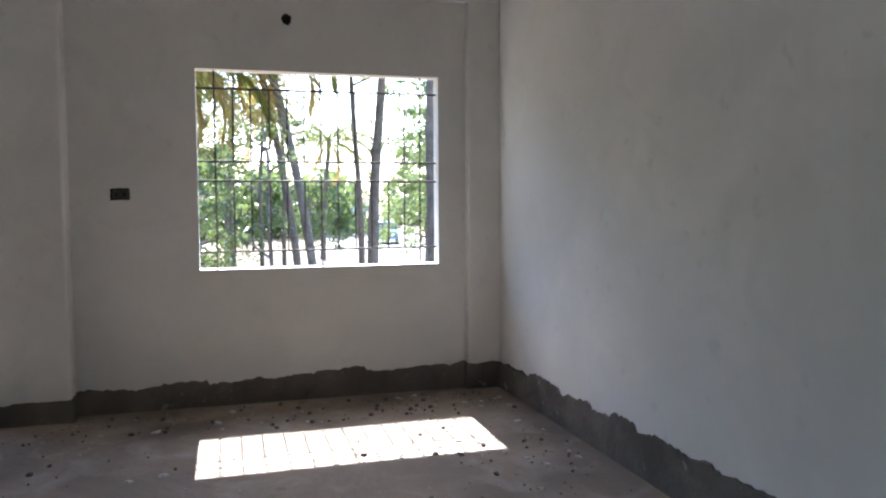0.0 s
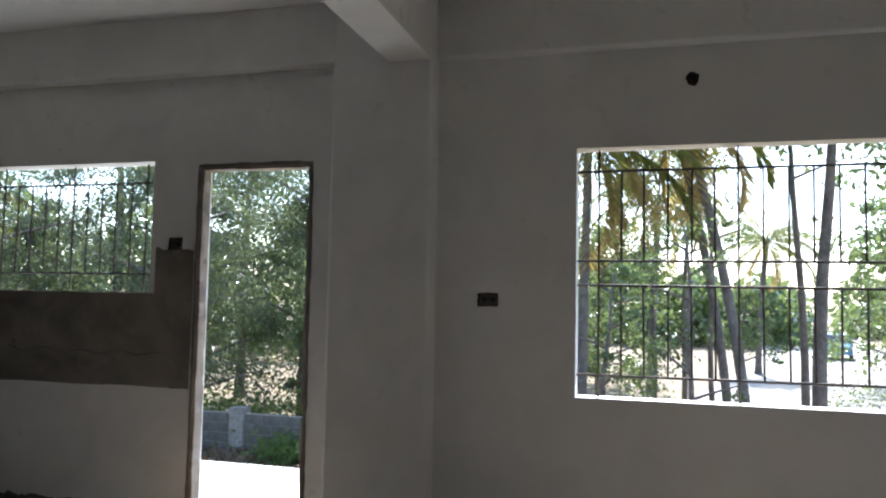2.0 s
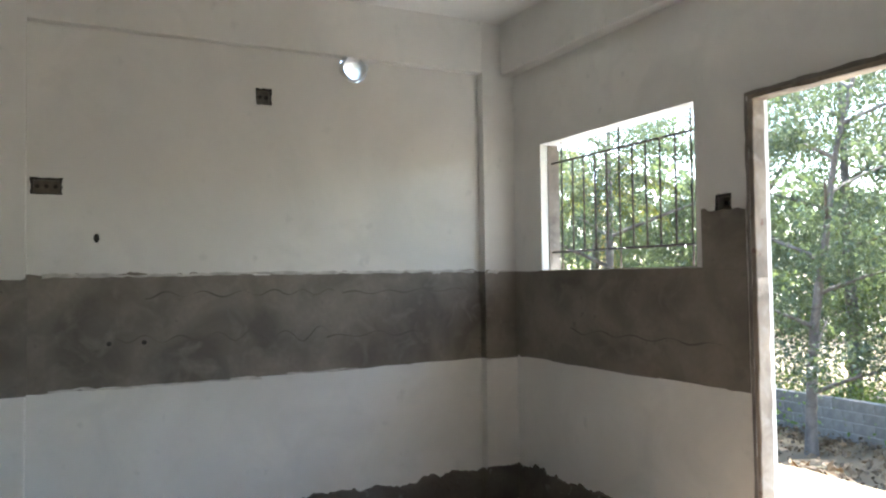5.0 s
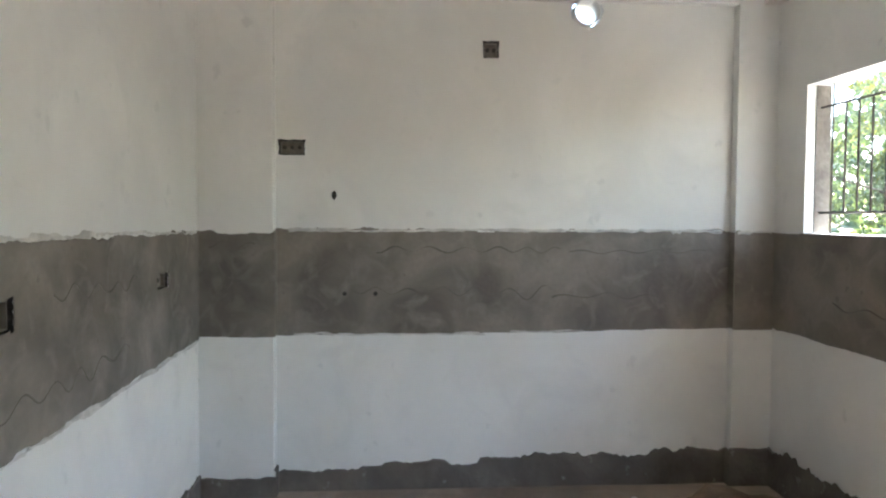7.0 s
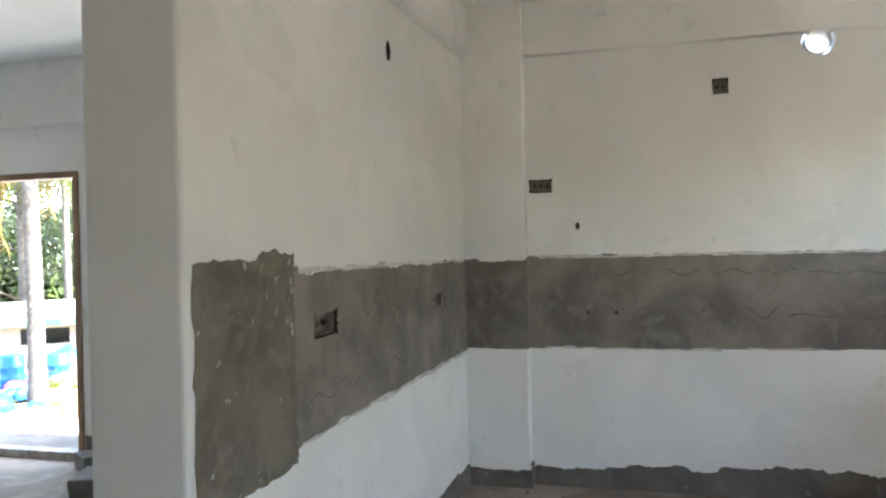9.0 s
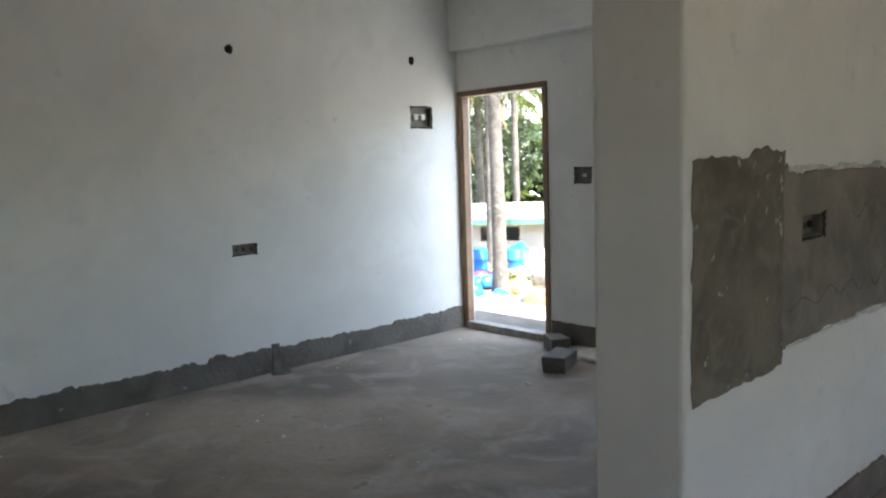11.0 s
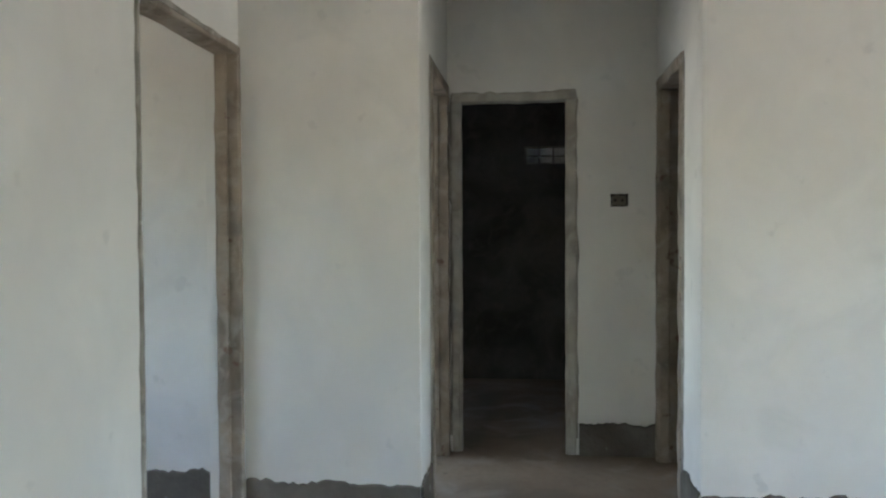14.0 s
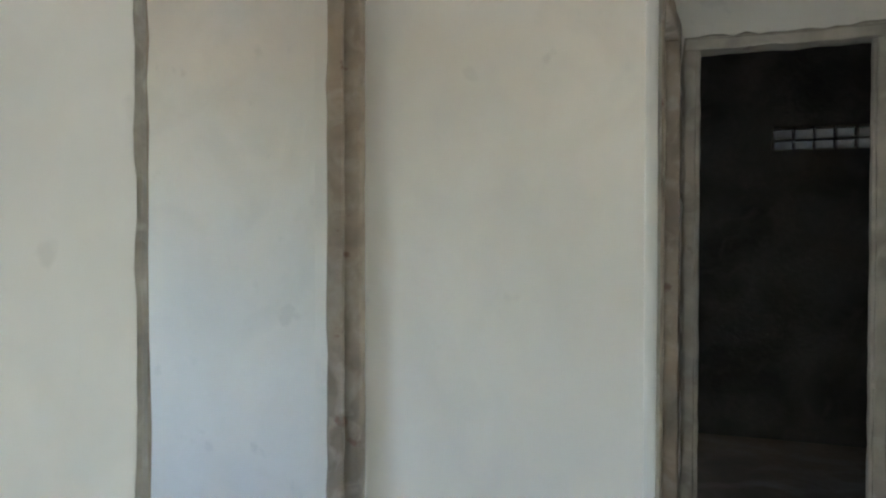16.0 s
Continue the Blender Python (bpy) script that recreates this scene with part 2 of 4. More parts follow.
def wall(name, p0, p1, z0, z1, thick, openings=(), chases=(), label="", mat=M_PUTTY):
    """A wall with openings (s0, s1, z0, z1) right through it and ragged chases (s, z, w, h, depth, round) cut into the room face."""
    rng = random.Random(name)
    m = wall_frame(p0, p1)
    length = math.hypot(p1[0] - p0[0], p1[1] - p0[1])
    cells = [(a, b, c, d, "hole") for a, b, c, d in openings]
    cells += [(s - w / 2 - 0.02, s + w / 2 + 0.02, z - h / 2 - 0.02, z + h / 2 + 0.02, "plate") for s, z, w, h, *_ in chases]
    ss = sorted({0.0, length, *[round(v, 4) for c in cells for v in c[:2] if 0 < v < length]})
    zs = sorted({z0, z1, *[round(v, 4) for c in cells for v in c[2:4] if z0 < v < z1]})
    bm = bmesh.new()
    vert = {}

    def V(s, n, z):
        k = (round(s, 4), round(n, 4), round(z, 4))
        if k not in vert:
            vert[k] = bm.verts.new(m @ Vector((s, n, z)))
        return vert[k]

    def kind(i, j):
        if not (0 <= i < len(ss) - 1 and 0 <= j < len(zs) - 1):
            return "out"
        s, z = (ss[i] + ss[i + 1]) / 2, (zs[j] + zs[j + 1]) / 2
        for a, b, c, d, k in cells:
            if a < s < b and c < z < d:
                return k
        return "solid"

    for i in range(len(ss) - 1):
        for j in range(len(zs) - 1):
            k = kind(i, j)
            if k == "hole":
                continue
            a, b, c, d = ss[i], ss[i + 1], zs[j], zs[j + 1]
            if k == "solid":
                bm.faces.new((V(a, 0, c), V(a, 0, d), V(b, 0, d), V(b, 0, c)))
            bm.faces.new((V(a, -thick, c), V(b, -thick, c), V(b, -thick, d), V(a, -thick, d)))
            for di, dj, e, f in ((-1, 0, (a, c), (a, d)), (1, 0, (b, c), (b, d)), (0, -1, (a, c), (b, c)), (0, 1, (a, d), (b, d))):
                if kind(i + di, j + dj) in ("hole", "out"):
                    bm.faces.new((V(e[0], 0, e[1]), V(f[0], 0, f[1]), V(f[0], -thick, f[1]), V(e[0], -thick, e[1])))
    for s, z, w, h, depth, rnd in chases:
        n = 28
        inner, outer, back = [], [], []
        for q in range(n):
            t = 2 * math.pi * (q + 0.5) / n
            cx, cz = math.cos(t), math.sin(t)
            if rnd:
                r = 1 + rng.uniform(-0.12, 0.12)
                px, pz = cx * w / 2 * r, cz * h / 2 * r
            else:
                e = max(abs(cx), abs(cz))
                r = 1 + rng.uniform(-0.07, 0.05)
                px, pz = max(-0.5, min(0.5, cx / e * 0.5 * 1.0)) * w * r, max(-0.5, min(0.5, cz / e * 0.5)) * h * r
            e = max(abs(cx), abs(cz))
            inner.append(bm.verts.new(m @ Vector((s + px, 0, z + pz))))
            outer.append(bm.verts.new(m @ Vector((s + cx / e * (w / 2 + 0.02), 0, z + cz / e * (h / 2 + 0.02)))))
            back.append(bm.verts.new(m @ Vector((s + px * 0.9, -depth, z + pz * 0.9))))
        for q in range(n):
            r = (q + 1) % n
            bm.faces.new((outer[q], outer[r], inner[r], inner[q]))
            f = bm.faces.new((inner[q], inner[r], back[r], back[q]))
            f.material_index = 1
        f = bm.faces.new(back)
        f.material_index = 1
        for cx, cz in ((1, 1), (-1, 1), (-1, -1), (1, -1)):
            corner = bm.verts.new(m @ Vector((s + cx * (w / 2 + 0.02), 0, z + cz * (h / 2 + 0.02))))
            near = sorted(outer, key=lambda v: (v.co - corner.co).length)[:2]
            bm.faces.new((corner, near[0], near[1]))
    bmesh.ops.recalc_face_normals(bm, faces=bm.faces)
    ob = finish(bm, name, [mat, M_RECESS_SHADE])
    return tagged(ob, label or "white putty-coated plaster wall with smudges", "wall", kind="structure")


def ragged_strip(name, p0, p1, s0, s1, low, high, mat, label, rough_low=0.0, rough_high=0.015, proud=0.005, seed=1, lift=0.0, holes=(), ends=0.0):
    """A thin coat of bare cement on a wall, with uneven upper and lower edges."""
    m = wall_frame(p0, p1)
    rng = random.Random(seed)
    n = max(8, int((s1 - s0) / 0.022))
    bm = bmesh.new()
    rows = []
    step_h = step_l = 0.0
    for i in range(n + 1):
        t = i / n
        s = s0 + (s1 - s0) * t
        if rng.random() < 0.12:
            step_h = rng.uniform(-1, 1) * rough_high
        if rng.random() < 0.10:
            step_l = rng.uniform(-1, 1) * rough_low
        hi = (high(t) if callable(high) else high) + step_h + rough_high * noise.noise((s * 7, seed * 3.1, 0)) + rng.uniform(-0.38, 0.38) * rough_high
        lo = (low(t) if callable(low) else low) + step_l + rough_low * noise.noise((s * 5, seed * 7.7, 4)) + rng.uniform(-0.3, 0.3) * rough_low
        k = [(lo, 0.0005 + lift), (lo + 0.004, proud + lift)]
        nq = 54 if holes else 24 if ends else 5
        for q in range(1, nq):
            k.append((lo + (hi - lo) * q / nq, proud + lift + 0.002 * noise.noise((s * 4, q * 8.5 / nq, seed))))
        k += [(hi - 0.004, proud + lift), (hi, 0.0005 + lift)]
        e = ends if i in (0, n) else 0.0
        rows.append([bm.verts.new(m @ Vector((s + e * (noise.noise((z * 9, seed, i)) + rng.uniform(-0.35, 0.35)), d if not e else 0.0005 + lift, z))) for z, d in k])
    for a, b in zip(rows, rows[1:]):
        for i in range(len(a) - 1):
            c = m.inverted() @ ((a[i].co + b[i + 1].co) / 2)
            if not any(abs(c.x - hs) < hw / 2 and abs(c.z - hz) < hh / 2 for hs, hz, hw, hh in holes):
                bm.faces.new((a[i], a[i + 1], b[i + 1], b[i]))
    bmesh.ops.recalc_face_normals(bm, faces=bm.faces)
    ob = finish(bm, name, mat)
    md = ob.modifiers.new("solid", "SOLIDIFY")
    md.thickness, md.offset = 0.003, -1
    return tagged(ob, label, "cement coat", kind="structure")


def squiggle(name, p0, p1, s0, s1, z, amp, wave, seed, label, rad=0.0042):
    """A wavy scored line in the cement."""
    m = wall_frame(p0, p1)
    rng = random.Random(seed)
    cu = bpy.data.curves.new(name, "CURVE")
    cu.dimensions, cu.bevel_depth, cu.bevel_resolution = "3D", rad, 1
    sp = cu.splines.new("POLY")
    n = int((s1 - s0) / 0.012)
    sp.points.add(n)
    ph = 0.0
    for i in range(n + 1):
        t = i / n
        s = s0 + (s1 - s0) * t
        ph += 0.012 / wave * 2 * math.pi * (1 + 0.35 * noise.noise((s * 2, seed, 0)))
        a = amp * (0.5 + 1.2 * abs(noise.noise((s * 2.1, seed * 2.0, 1))))
        zz = z + a * math.sin(ph) + 0.03 * noise.noise((s * 1.9, seed, 9))
        sp.points[i].radius = max(0.15, 0.75 + 1.1 * noise.noise((s * 6, seed, 3)))
        sp.points[i].co = (*(m @ Vector((s, 0.0075, zz))), 1)
    cu.materials.append(M_PENCIL)
    return tagged(new(name, cu), label, "scored line", kind="structure")


# ---- structure: floor, ceilings, walls ----
def floor_sheet(name, x0, x1, y0, y1, z, mat, step, amp, label, thick=0.12, rise=0.0):
    nx, ny = int((x1 - x0) / step), int((y1 - y0) / step)
    bm = bmesh.new()
    g = [[bm.verts.new((x0 + (x1 - x0) * i / nx, y0 + (y1 - y0) * j / ny, z + amp * noise.noise((i * step * 2.3, j * step * 2.3, z)) + rise * max(0.0, i / nx * 2.2 - 1.2))) for j in range(ny + 1)] for i in range(nx + 1)]
    for i in range(nx):
        for j in range(ny):
            bm.faces.new((g[i][j], g[i + 1][j], g[i + 1][j + 1], g[i][j + 1]))
    ob = finish(bm, name, mat, smooth=True)
    md = ob.modifiers.new("solid", "SOLIDIFY")
    md.thickness, md.offset = thick, -1
    return tagged(ob, label, "floor", kind="structure")


floor_sheet("floor", -0.2, 9.8, -11.2, -3.44, FLOOR, M_FLOOR, 0.12, 0.002, "bare dusty grey-brown concrete floor, unfinished")
floor_sheet("floor_dining", 3.1, 6.75, -3.44, 0.2, FLOOR, M_FLOOR, 0.12, 0.002, "bare dusty grey-brown concrete floor, unfinished")
floor_sheet("floor_kitchen", -0.2, 3.11, -3.5, 0.2, KFLOOR, M_FLOOR, 0.12, 0.004, "sunken bare dusty concrete kitchen floor", rise=FLOOR - KFLOOR)

WT = 0.2
N_A, N_B = (6.7, 0.0), (3.3, 0.0)
wall("wall_north", N_A, N_B, -0.32, 3.2, 0.12,
     openings=[(6.7 - 6.024, 6.7 - 4.39, 0.852, 2.168)],
     chases=[(6.7 - 3.916, 1.354, 0.115, 0.075, 0.05, False), (6.7 - 4.98, 2.512, 0.065, 0.075, 0.06, True)],
     label="white putty-coated wall with window opening and chases")
K_A, K_B = (3.3, 0.03), (-0.2, 0.03)
wall("wall_north_kitchen", K_A, K_B, -0.32, 3.2, 0.14,
     openings=[(3.3 - 1.75, 3.3 - 0.392, 1.36, 2.185), (3.3 - 2.84, 3.3 - 2.075, -0.10, 2.15)],
     chases=[(3.3 - 1.925, 1.66, 0.10, 0.085, 0.05, False)],
     label="white kitchen wall with window and back doorway")
W_A, W_B = (0.0, 0.2), (0.0, -3.6)
wall("wall_west_kitchen", W_A, W_B, -0.32, 3.2, WT,
     openings=[(0.2 + 1.02, 0.2 + 1.22, 2.56, 2.76)],
     chases=[(0.2 + 1.694, 2.426, 0.095, 0.10, 0.04, False), (0.2 + 2.856, 1.839, 0.155, 0.09, 0.04, False), (0.2 + 2.612, 1.562, 0.028, 0.05, 0.05, True)],
     label="white kitchen wall with chases and pipe hole")
P_A, P_B = (0.0, -3.373), (3.15, -3.4507)
wall("wall_partition", P_A, P_B, -0.32, 3.2, 0.15,
     chases=[(2.26, 1.142, 0.235, 0.115, 0.05, False), (0.74, 1.125, 0.19, 0.09, 0.035, False), (1.46, 2.46, 0.065, 0.10, 0.06, True)],
     label="white kitchen partition wall with cement band")
E_A, E_B = (6.60, -7.3), (6.47, 0.0)
wall("wall_east", E_A, E_B, -0.32, 3.2, 0.15,
     openings=[(0.17, 1.10, -0.10, 2.125)],
     chases=[(on_wall(E_A, E_B, y=-1.6), 2.39, 0.075, 0.085, 0.06, True)],
     label="smooth white putty-coated wall with doorway")
L_A, L_B = (0.55, -3.6), (0.55, -7.3)
wall("wall_west_living", L_A, L_B, -0.32, 3.0, 0.10,
     openings=[(2.535, 3.556, -0.10, 2.052), (0.40, 1.92, 0.80, 2.06)],
     chases=[(2.20, 1.307, 0.17, 0.13, 0.04, False)],
     label="white living room wall with front doorway")
S_A, S_B = (0.40, -7.156), (4.53, -7.156)
wall("wall_south", S_A, S_B, -0.32, 3.0, 0.13,
     chases=[(2.738 - 0.4, 2.265, 0.065, 0.065, 0.06, True), (1.074 - 0.4, 2.296, 0.06, 0.07, 0.06, True),
             (0.98 - 0.4, 1.829, 0.25, 0.19, 0.06, False), (2.709 - 0.4, 0.869, 0.20, 0.085, 0.04, False)],
     label="white living room wall with electrical chases")
wall("wall_south_short", (5.76, -7.156), (6.75, -7.156), -0.32, 3.0, 0.13, label="smooth white wall pier between doorways")
wall("wall_passage_header", (4.53, -7.156), (5.76, -7.156), 2.448, 3.0, 0.16, label="white header over the passage")
wall("wall_passage_west", (4.53, -7.286), (4.53, -8.34), -0.32, 3.0, 0.12, openings=[(0.27, 1.0, -0.10, 2.13)])
wall("wall_passage_east", (5.76, -8.34), (5.76, -7.286), -0.32, 3.0, 0.12, openings=[(0.06, 0.82, -0.10, 2.13)])
B_A, B_B = (3.0, -8.34), (6.6, -8.34)
wall("wall_passage_back", B_A, B_B, -0.32, 3.0, 0.12, openings=[(2.01, 2.73, -0.10, 2.09)],
     chases=[(1.746, 1.455, 0.10, 0.075, 0.05, False)], label="white passage end wall with narrow doorway")
# rooms beyond the doorways
DARK_BACK = -10.6
wall("wall_bathroom_back", (4.2, DARK_BACK), (7.0, DARK_BACK), -0.32, 3.0, 0.12, openings=[(0.48, 1.12, 1.86, 2.02)], mat=M_CEMENT_DIMMED, label="cement wall with vent, darkened in colour to look unlit")
wall("wall_bathroom_west", (4.6, -8.46), (4.6, DARK_BACK), -0.32, 3.0, 0.12, mat=M_CEMENT_DIMMED, label="cement wall darkened in colour to look unlit")
wall("wall_bathroom_east", (7.1, DARK_BACK), (7.1, -8.46), -0.32, 3.0, 0.12, mat=M_CEMENT_DIMMED, label="cement wall darkened in colour to look unlit")
# added wall close behind the vent, keeps its daylight faint
wall("wall_shaft", (4.0, -10.98), (7.4, -10.98), -0.32, 3.0, 0.12, mat=M_CEMENT, label="added bare cement wall dimming the daylight behind the vent")
wall("wall_side_room", (2.6, -7.3), (2.6, -9.6), -0.32, 3.0, 0.12, label="white wall of the dark side room")
wall("wall_side_room_back", (2.5, -9.6), (4.5, -9.6), -0.32, 3.0, 0.12, label="white wall of the dark side room")
wall("wall_bedroom_south", (6.75, -7.3), (9.6, -7.3), -0.32, 3.0, 0.12, label="smooth white bedroom wall")
# walls out of view; their openings are added to let daylight in
wall("wall_bedroom_east", (9.6, -7.4), (9.6, -3.9), -0.32, 3.0, 0.2, openings=[(1.2, 2.6, 0.85, 2.1)], label="unseen white bedroom wall with an opening added for light")
wall("wall_bedroom_north", (9.6, -3.9), (6.5, -3.9), -0.32, 3.0, 0.2, label="white bedroom wall")
wall("wall_back_bedroom", (8.6, -10.2), (8.6, -7.42), -0.32, 3.0, 0.2, openings=[(0.7, 2.0, 0.85, 2.1)], label="unseen white back bedroom wall with an opening added for light")
wall("wall_back_bedroom_south", (7.1, -10.2), (8.7, -10.2), -0.32, 3.0, 0.2, label="white back bedroom wall")


def slab(name, lo, hi, mat, label, category="ceiling"):
    return tagged(box(name, lo, hi, mat), label, category, kind="structure")


slab("ceiling", (-0.3, -3.6, CEIL_N), (6.9, 0.3, CEIL_N + 0.2), M_CEIL, "plain white plastered ceiling slab")
slab("ceiling_living", (-0.1, -10.72, CEIL_S), (9.9, -3.6, CEIL_S + 0.2), M_CEIL, "plain white plastered ceiling slab")


# concrete frame: columns and beams that stand proud of the wall panels
def proud(name, lo, hi, label, category="column"):
    return tagged(bevelled(box(name, lo, hi, M_PUTTY), 0.02 if name in ("column_partition_end", "column_north", "column_northeast", "beam_north") else 0.005, 3), label, category, kind="structure")


proud("column_north", (3.03, -0.15, -0.25), (3.62, 0.05, 3.075), "white plastered concrete column")
proud("column_northeast", (6.225, -0.05, -0.25), (6.49, 0.05, 3.075), "white plastered corner column")
proud("column_northwest", (-0.05, -0.215, -0.25), (0.07, 0.08, 3.075), "white plastered corner column")
proud("column_southwest", (-0.05, -3.42, -0.25), (0.10, -2.95, 3.075), "white plastered corner column")
proud("column_partition_end", (2.95, -3.80, -0.25), (3.20, -3.449, 3.075), "white plastered column ending the partition")
proud("beam_north", (3.61, -0.06, 2.69), (6.24, 0.05, 3.075), "white plastered beam above the window", "beam")
proud("beam_north_kitchen", (0.06, -0.065, 2.71), (3.04, 0.08, 3.075), "white plastered beam above kitchen window", "beam")
proud("beam_west_kitchen", (-0.05, -2.96, 2.715), (0.064, -0.205, 3.075), "white plastered beam along the kitchen wall", "beam")
proud("beam_cross", (3.365, -3.7, 2.66), (3.615, -0.145, 3.075), "white plastered ceiling beam", "beam")
proud("beam_partition", (0.09, -3.6, 2.72), (3.37, -3.33, 3.075), "white plastered beam above the partition", "beam")
proud("beam_divide", (3.6, -3.8, 2.66), (6.52, -3.55, 3.075), "white plastered ceiling beam", "beam")
proud("beam_west_living", (0.45, -7.16, 2.40), (0.64, -3.55, 2.87), "white plastered beam above the front door", "beam")

# sunshade outside the window; unseen slab added to cut sun into the kitchen
slab("sunshade", (4.0, 0.12, 2.42), (6.4, 0.63, 2.50), M_SLAB, "concrete sunshade over the window", "sunshade")
slab("sunshade_kitchen", (-0.2, 0.17, 2.50), (3.2, 1.02, 2.58), M_SLAB, "added unseen slab keeping sun out of the kitchen", "sunshade")
slab("roof", (0.44, -10.74, 3.28), (10.2, 0.7, 3.42), M_SLAB, "flat concrete roof slab", "roof")

# bare skirting strips, cement bands
SK = 0.125
def skirting(name, a, b, seed, top=SK, s0=0.0, s1=None, rh=0.02, proud_by=0.012, low=FLOOR - 0.03):
    ln = math.hypot(b[0] - a[0], b[1] - a[1])
    ragged_strip(name, a, b, s0, ln if s1 is None else s1, low, top, M_SKIRT, "rough dark mortar strip along the wall base", 0.0, rh, proud_by, seed)


skirting("baseboard_north", (6.225, 0.0), (3.62, 0.0), 3, top=lambda t: 0.135 - 0.045 * t)
skirting("baseboard_northeast", (6.47, -0.05), (6.213, -0.05), 4, rh=0.012)
skirting("baseboard_northeast_side", (6.225, -0.062), (6.225, 0.0), 35, rh=0.006)
skirting("baseboard_column", (3.633, -0.15), (3.02, -0.15), 5, top=0.08, rh=0.008)
skirting("baseboard_column_side", (3.62, 0.0), (3.62, -0.162), 6, top=0.085, rh=0.006)
skirting("baseboard_kitchen_pier", (3.03, 0.03), (2.87, 0.03), 7, top=0.05, low=KFLOOR - 0.03)
skirting("baseboard_kitchen", (2.05, 0.03), (0.07, 0.03), 8, top=0.05, low=KFLOOR - 0.03)
skirting("baseboard_northwest", (0.07, 0.03), (0.07, -0.227), 9, top=0.04, rh=0.01, low=KFLOOR - 0.03)
skirting("baseboard_west", (0.0, -0.215), (0.0, -2.95), 10, top=lambda t: 0.025 - 0.085 * t, low=KFLOOR - 0.03)
skirting("baseboard_southwest", (0.10, -2.938), (0.10, -3.376), 11, top=-0.07, rh=0.01, low=KFLOOR - 0.03)
skirting("baseboard_partition", (0.1, -3.376), (2.95, -3.447), 12, top=-0.05, rh=0.015, low=KFLOOR - 0.03)
skirting("baseboard_column_face", (0.083, -0.215), (0.0, -0.215), 33, top=0.03, rh=0.006, low=KFLOOR - 0.03)
skirting("baseboard_column_face", (0.0, -2.95), (0.113, -2.95), 34, top=-0.03, rh=0.006, low=KFLOOR - 0.03)
skirting("baseboard_east", E_A, E_B, 13, s0=1.14, top=lambda t: 0.23 - 0.10 * t, rh=0.022)
skirting("baseboard_south", (0.55, -7.156), (4.53, -7.156), 14)
skirting("baseboard_south_short", (5.76, -7.156), (6.58, -7.156), 15)
skirting("baseboard_passage_west", (4.53, -7.156), (4.53, -7.55), 16)
skirting("baseboard_passage_back", (4.53, -8.34), (4.98, -8.34), 17)
skirting("baseboard_passage_east", (5.76, -7.5), (5.76, -7.156), 18)
skirting("baseboard_living_west", (0.55, -3.8), (0.55, -6.12), 19, top=0.14)
skirting("baseboard_bedroom", (6.75, -7.3), (9.6, -7.3), 20, top=0.12)

BAND = "dark bare cement band with ragged edges"
ragged_strip("cement_band_west", (0.0, -0.215), (0.0, -2.95), 0, 2.735, lambda t: 0.762 - 0.02 * t, 1.358, M_CEMENT, BAND, 0.006, 0.014, seed=21)
ragged_strip("cement_band_northwest", (0.07, 0.03), (0.07, -0.215), 0, 0.245, 0.768, 1.36, M_CEMENT, BAND, 0.004, 0.014, seed=22)
ragged_strip("cement_band_southwest", (0.10, -2.95), (0.10, -3.376), -0.005, 0.426, 0.745, 1.345, M_CEMENT, BAND, 0.006, 0.012, seed=23)
ragged_strip("cement_band_partition", P_A, P_B, 0.10, 2.55, lambda t: 0.732 - 0.03 * t, lambda t: 1.338 + 0.03 * t, M_CEMENT, BAND, 0.012, 0.016, seed=24, holes=[(2.26, 1.142, 0.215, 0.10), (0.74, 1.125, 0.17, 0.075)])
ragged_strip("cement_patch", P_A, (3.22, -3.4524), 2.53, 3.165, lambda t: 0.635 - 0.02 * t, lambda t: 1.43 - 0.025 * t, M_CEMENT_OLD, "stained bare cement patch at the partition end", 0.02, 0.016, 0.003, seed=25, lift=0.004, ends=0.016)
ragged_strip("cement_band_north", K_A, K_B, 3.3 - 2.06, 3.3 - 0.07, 0.775, 1.355, M_CEMENT, BAND, 0.005, 0.003, seed=27)
ragged_strip("cement_patch_door", K_A, K_B, 3.3 - 2.06, 3.3 - 1.79, 1.34, 1.64, M_CEMENT, "dark bare cement patch beside the doorway", 0.0, 0.02, seed=28, lift=0.003)
ragged_strip("cement_band_column_side", (0.07, -0.215), (0.0, -0.215), -0.006, 0.07, 0.772, 1.36, M_CEMENT, BAND, 0.003, 0.006, seed=31)
ragged_strip("cement_band_column_side", (0.0, -2.95), (0.10, -2.95), 0, 0.106, 0.748, 1.35, M_CEMENT, BAND, 0.003, 0.006, seed=32)

LIP = "whitish putty smear along the cement band edge"
ragged_strip("putty_smear", (0.0, -0.215), (0.0, -2.95), 0.05, 2.66, 1.353, 1.368, M_CHIP, LIP, 0.012, 0.008, 0.003, seed=71, lift=0.004)
ragged_strip("putty_smear", P_A, P_B, 0.15, 2.5, lambda t: 1.337 + 0.03 * t, lambda t: 1.351 + 0.03 * t, M_CHIP, LIP, 0.012, 0.008, 0.003, seed=72, lift=0.004)
ragged_strip("putty_smear", (0.0, -0.215), (0.0, -2.95), 0.9, 1.35, 0.750, 0.762, M_CHIP, LIP, 0.008, 0.006, 0.003, seed=73, lift=0.004)

ragged_strip("putty_smear", (0.0, -0.215), (0.0, -2.95), 1.5, 2.63, 0.738, 0.750, M_CHIP, LIP, 0.009, 0.007, 0.003, seed=74, lift=0.004)
ragged_strip("putty_smear", P_A, P_B, 0.15, 2.5, lambda t: 0.724 - 0.03 * t, lambda t: 0.736 - 0.03 * t, M_CHIP, LIP, 0.011, 0.01, 0.003, seed=75, lift=0.004)
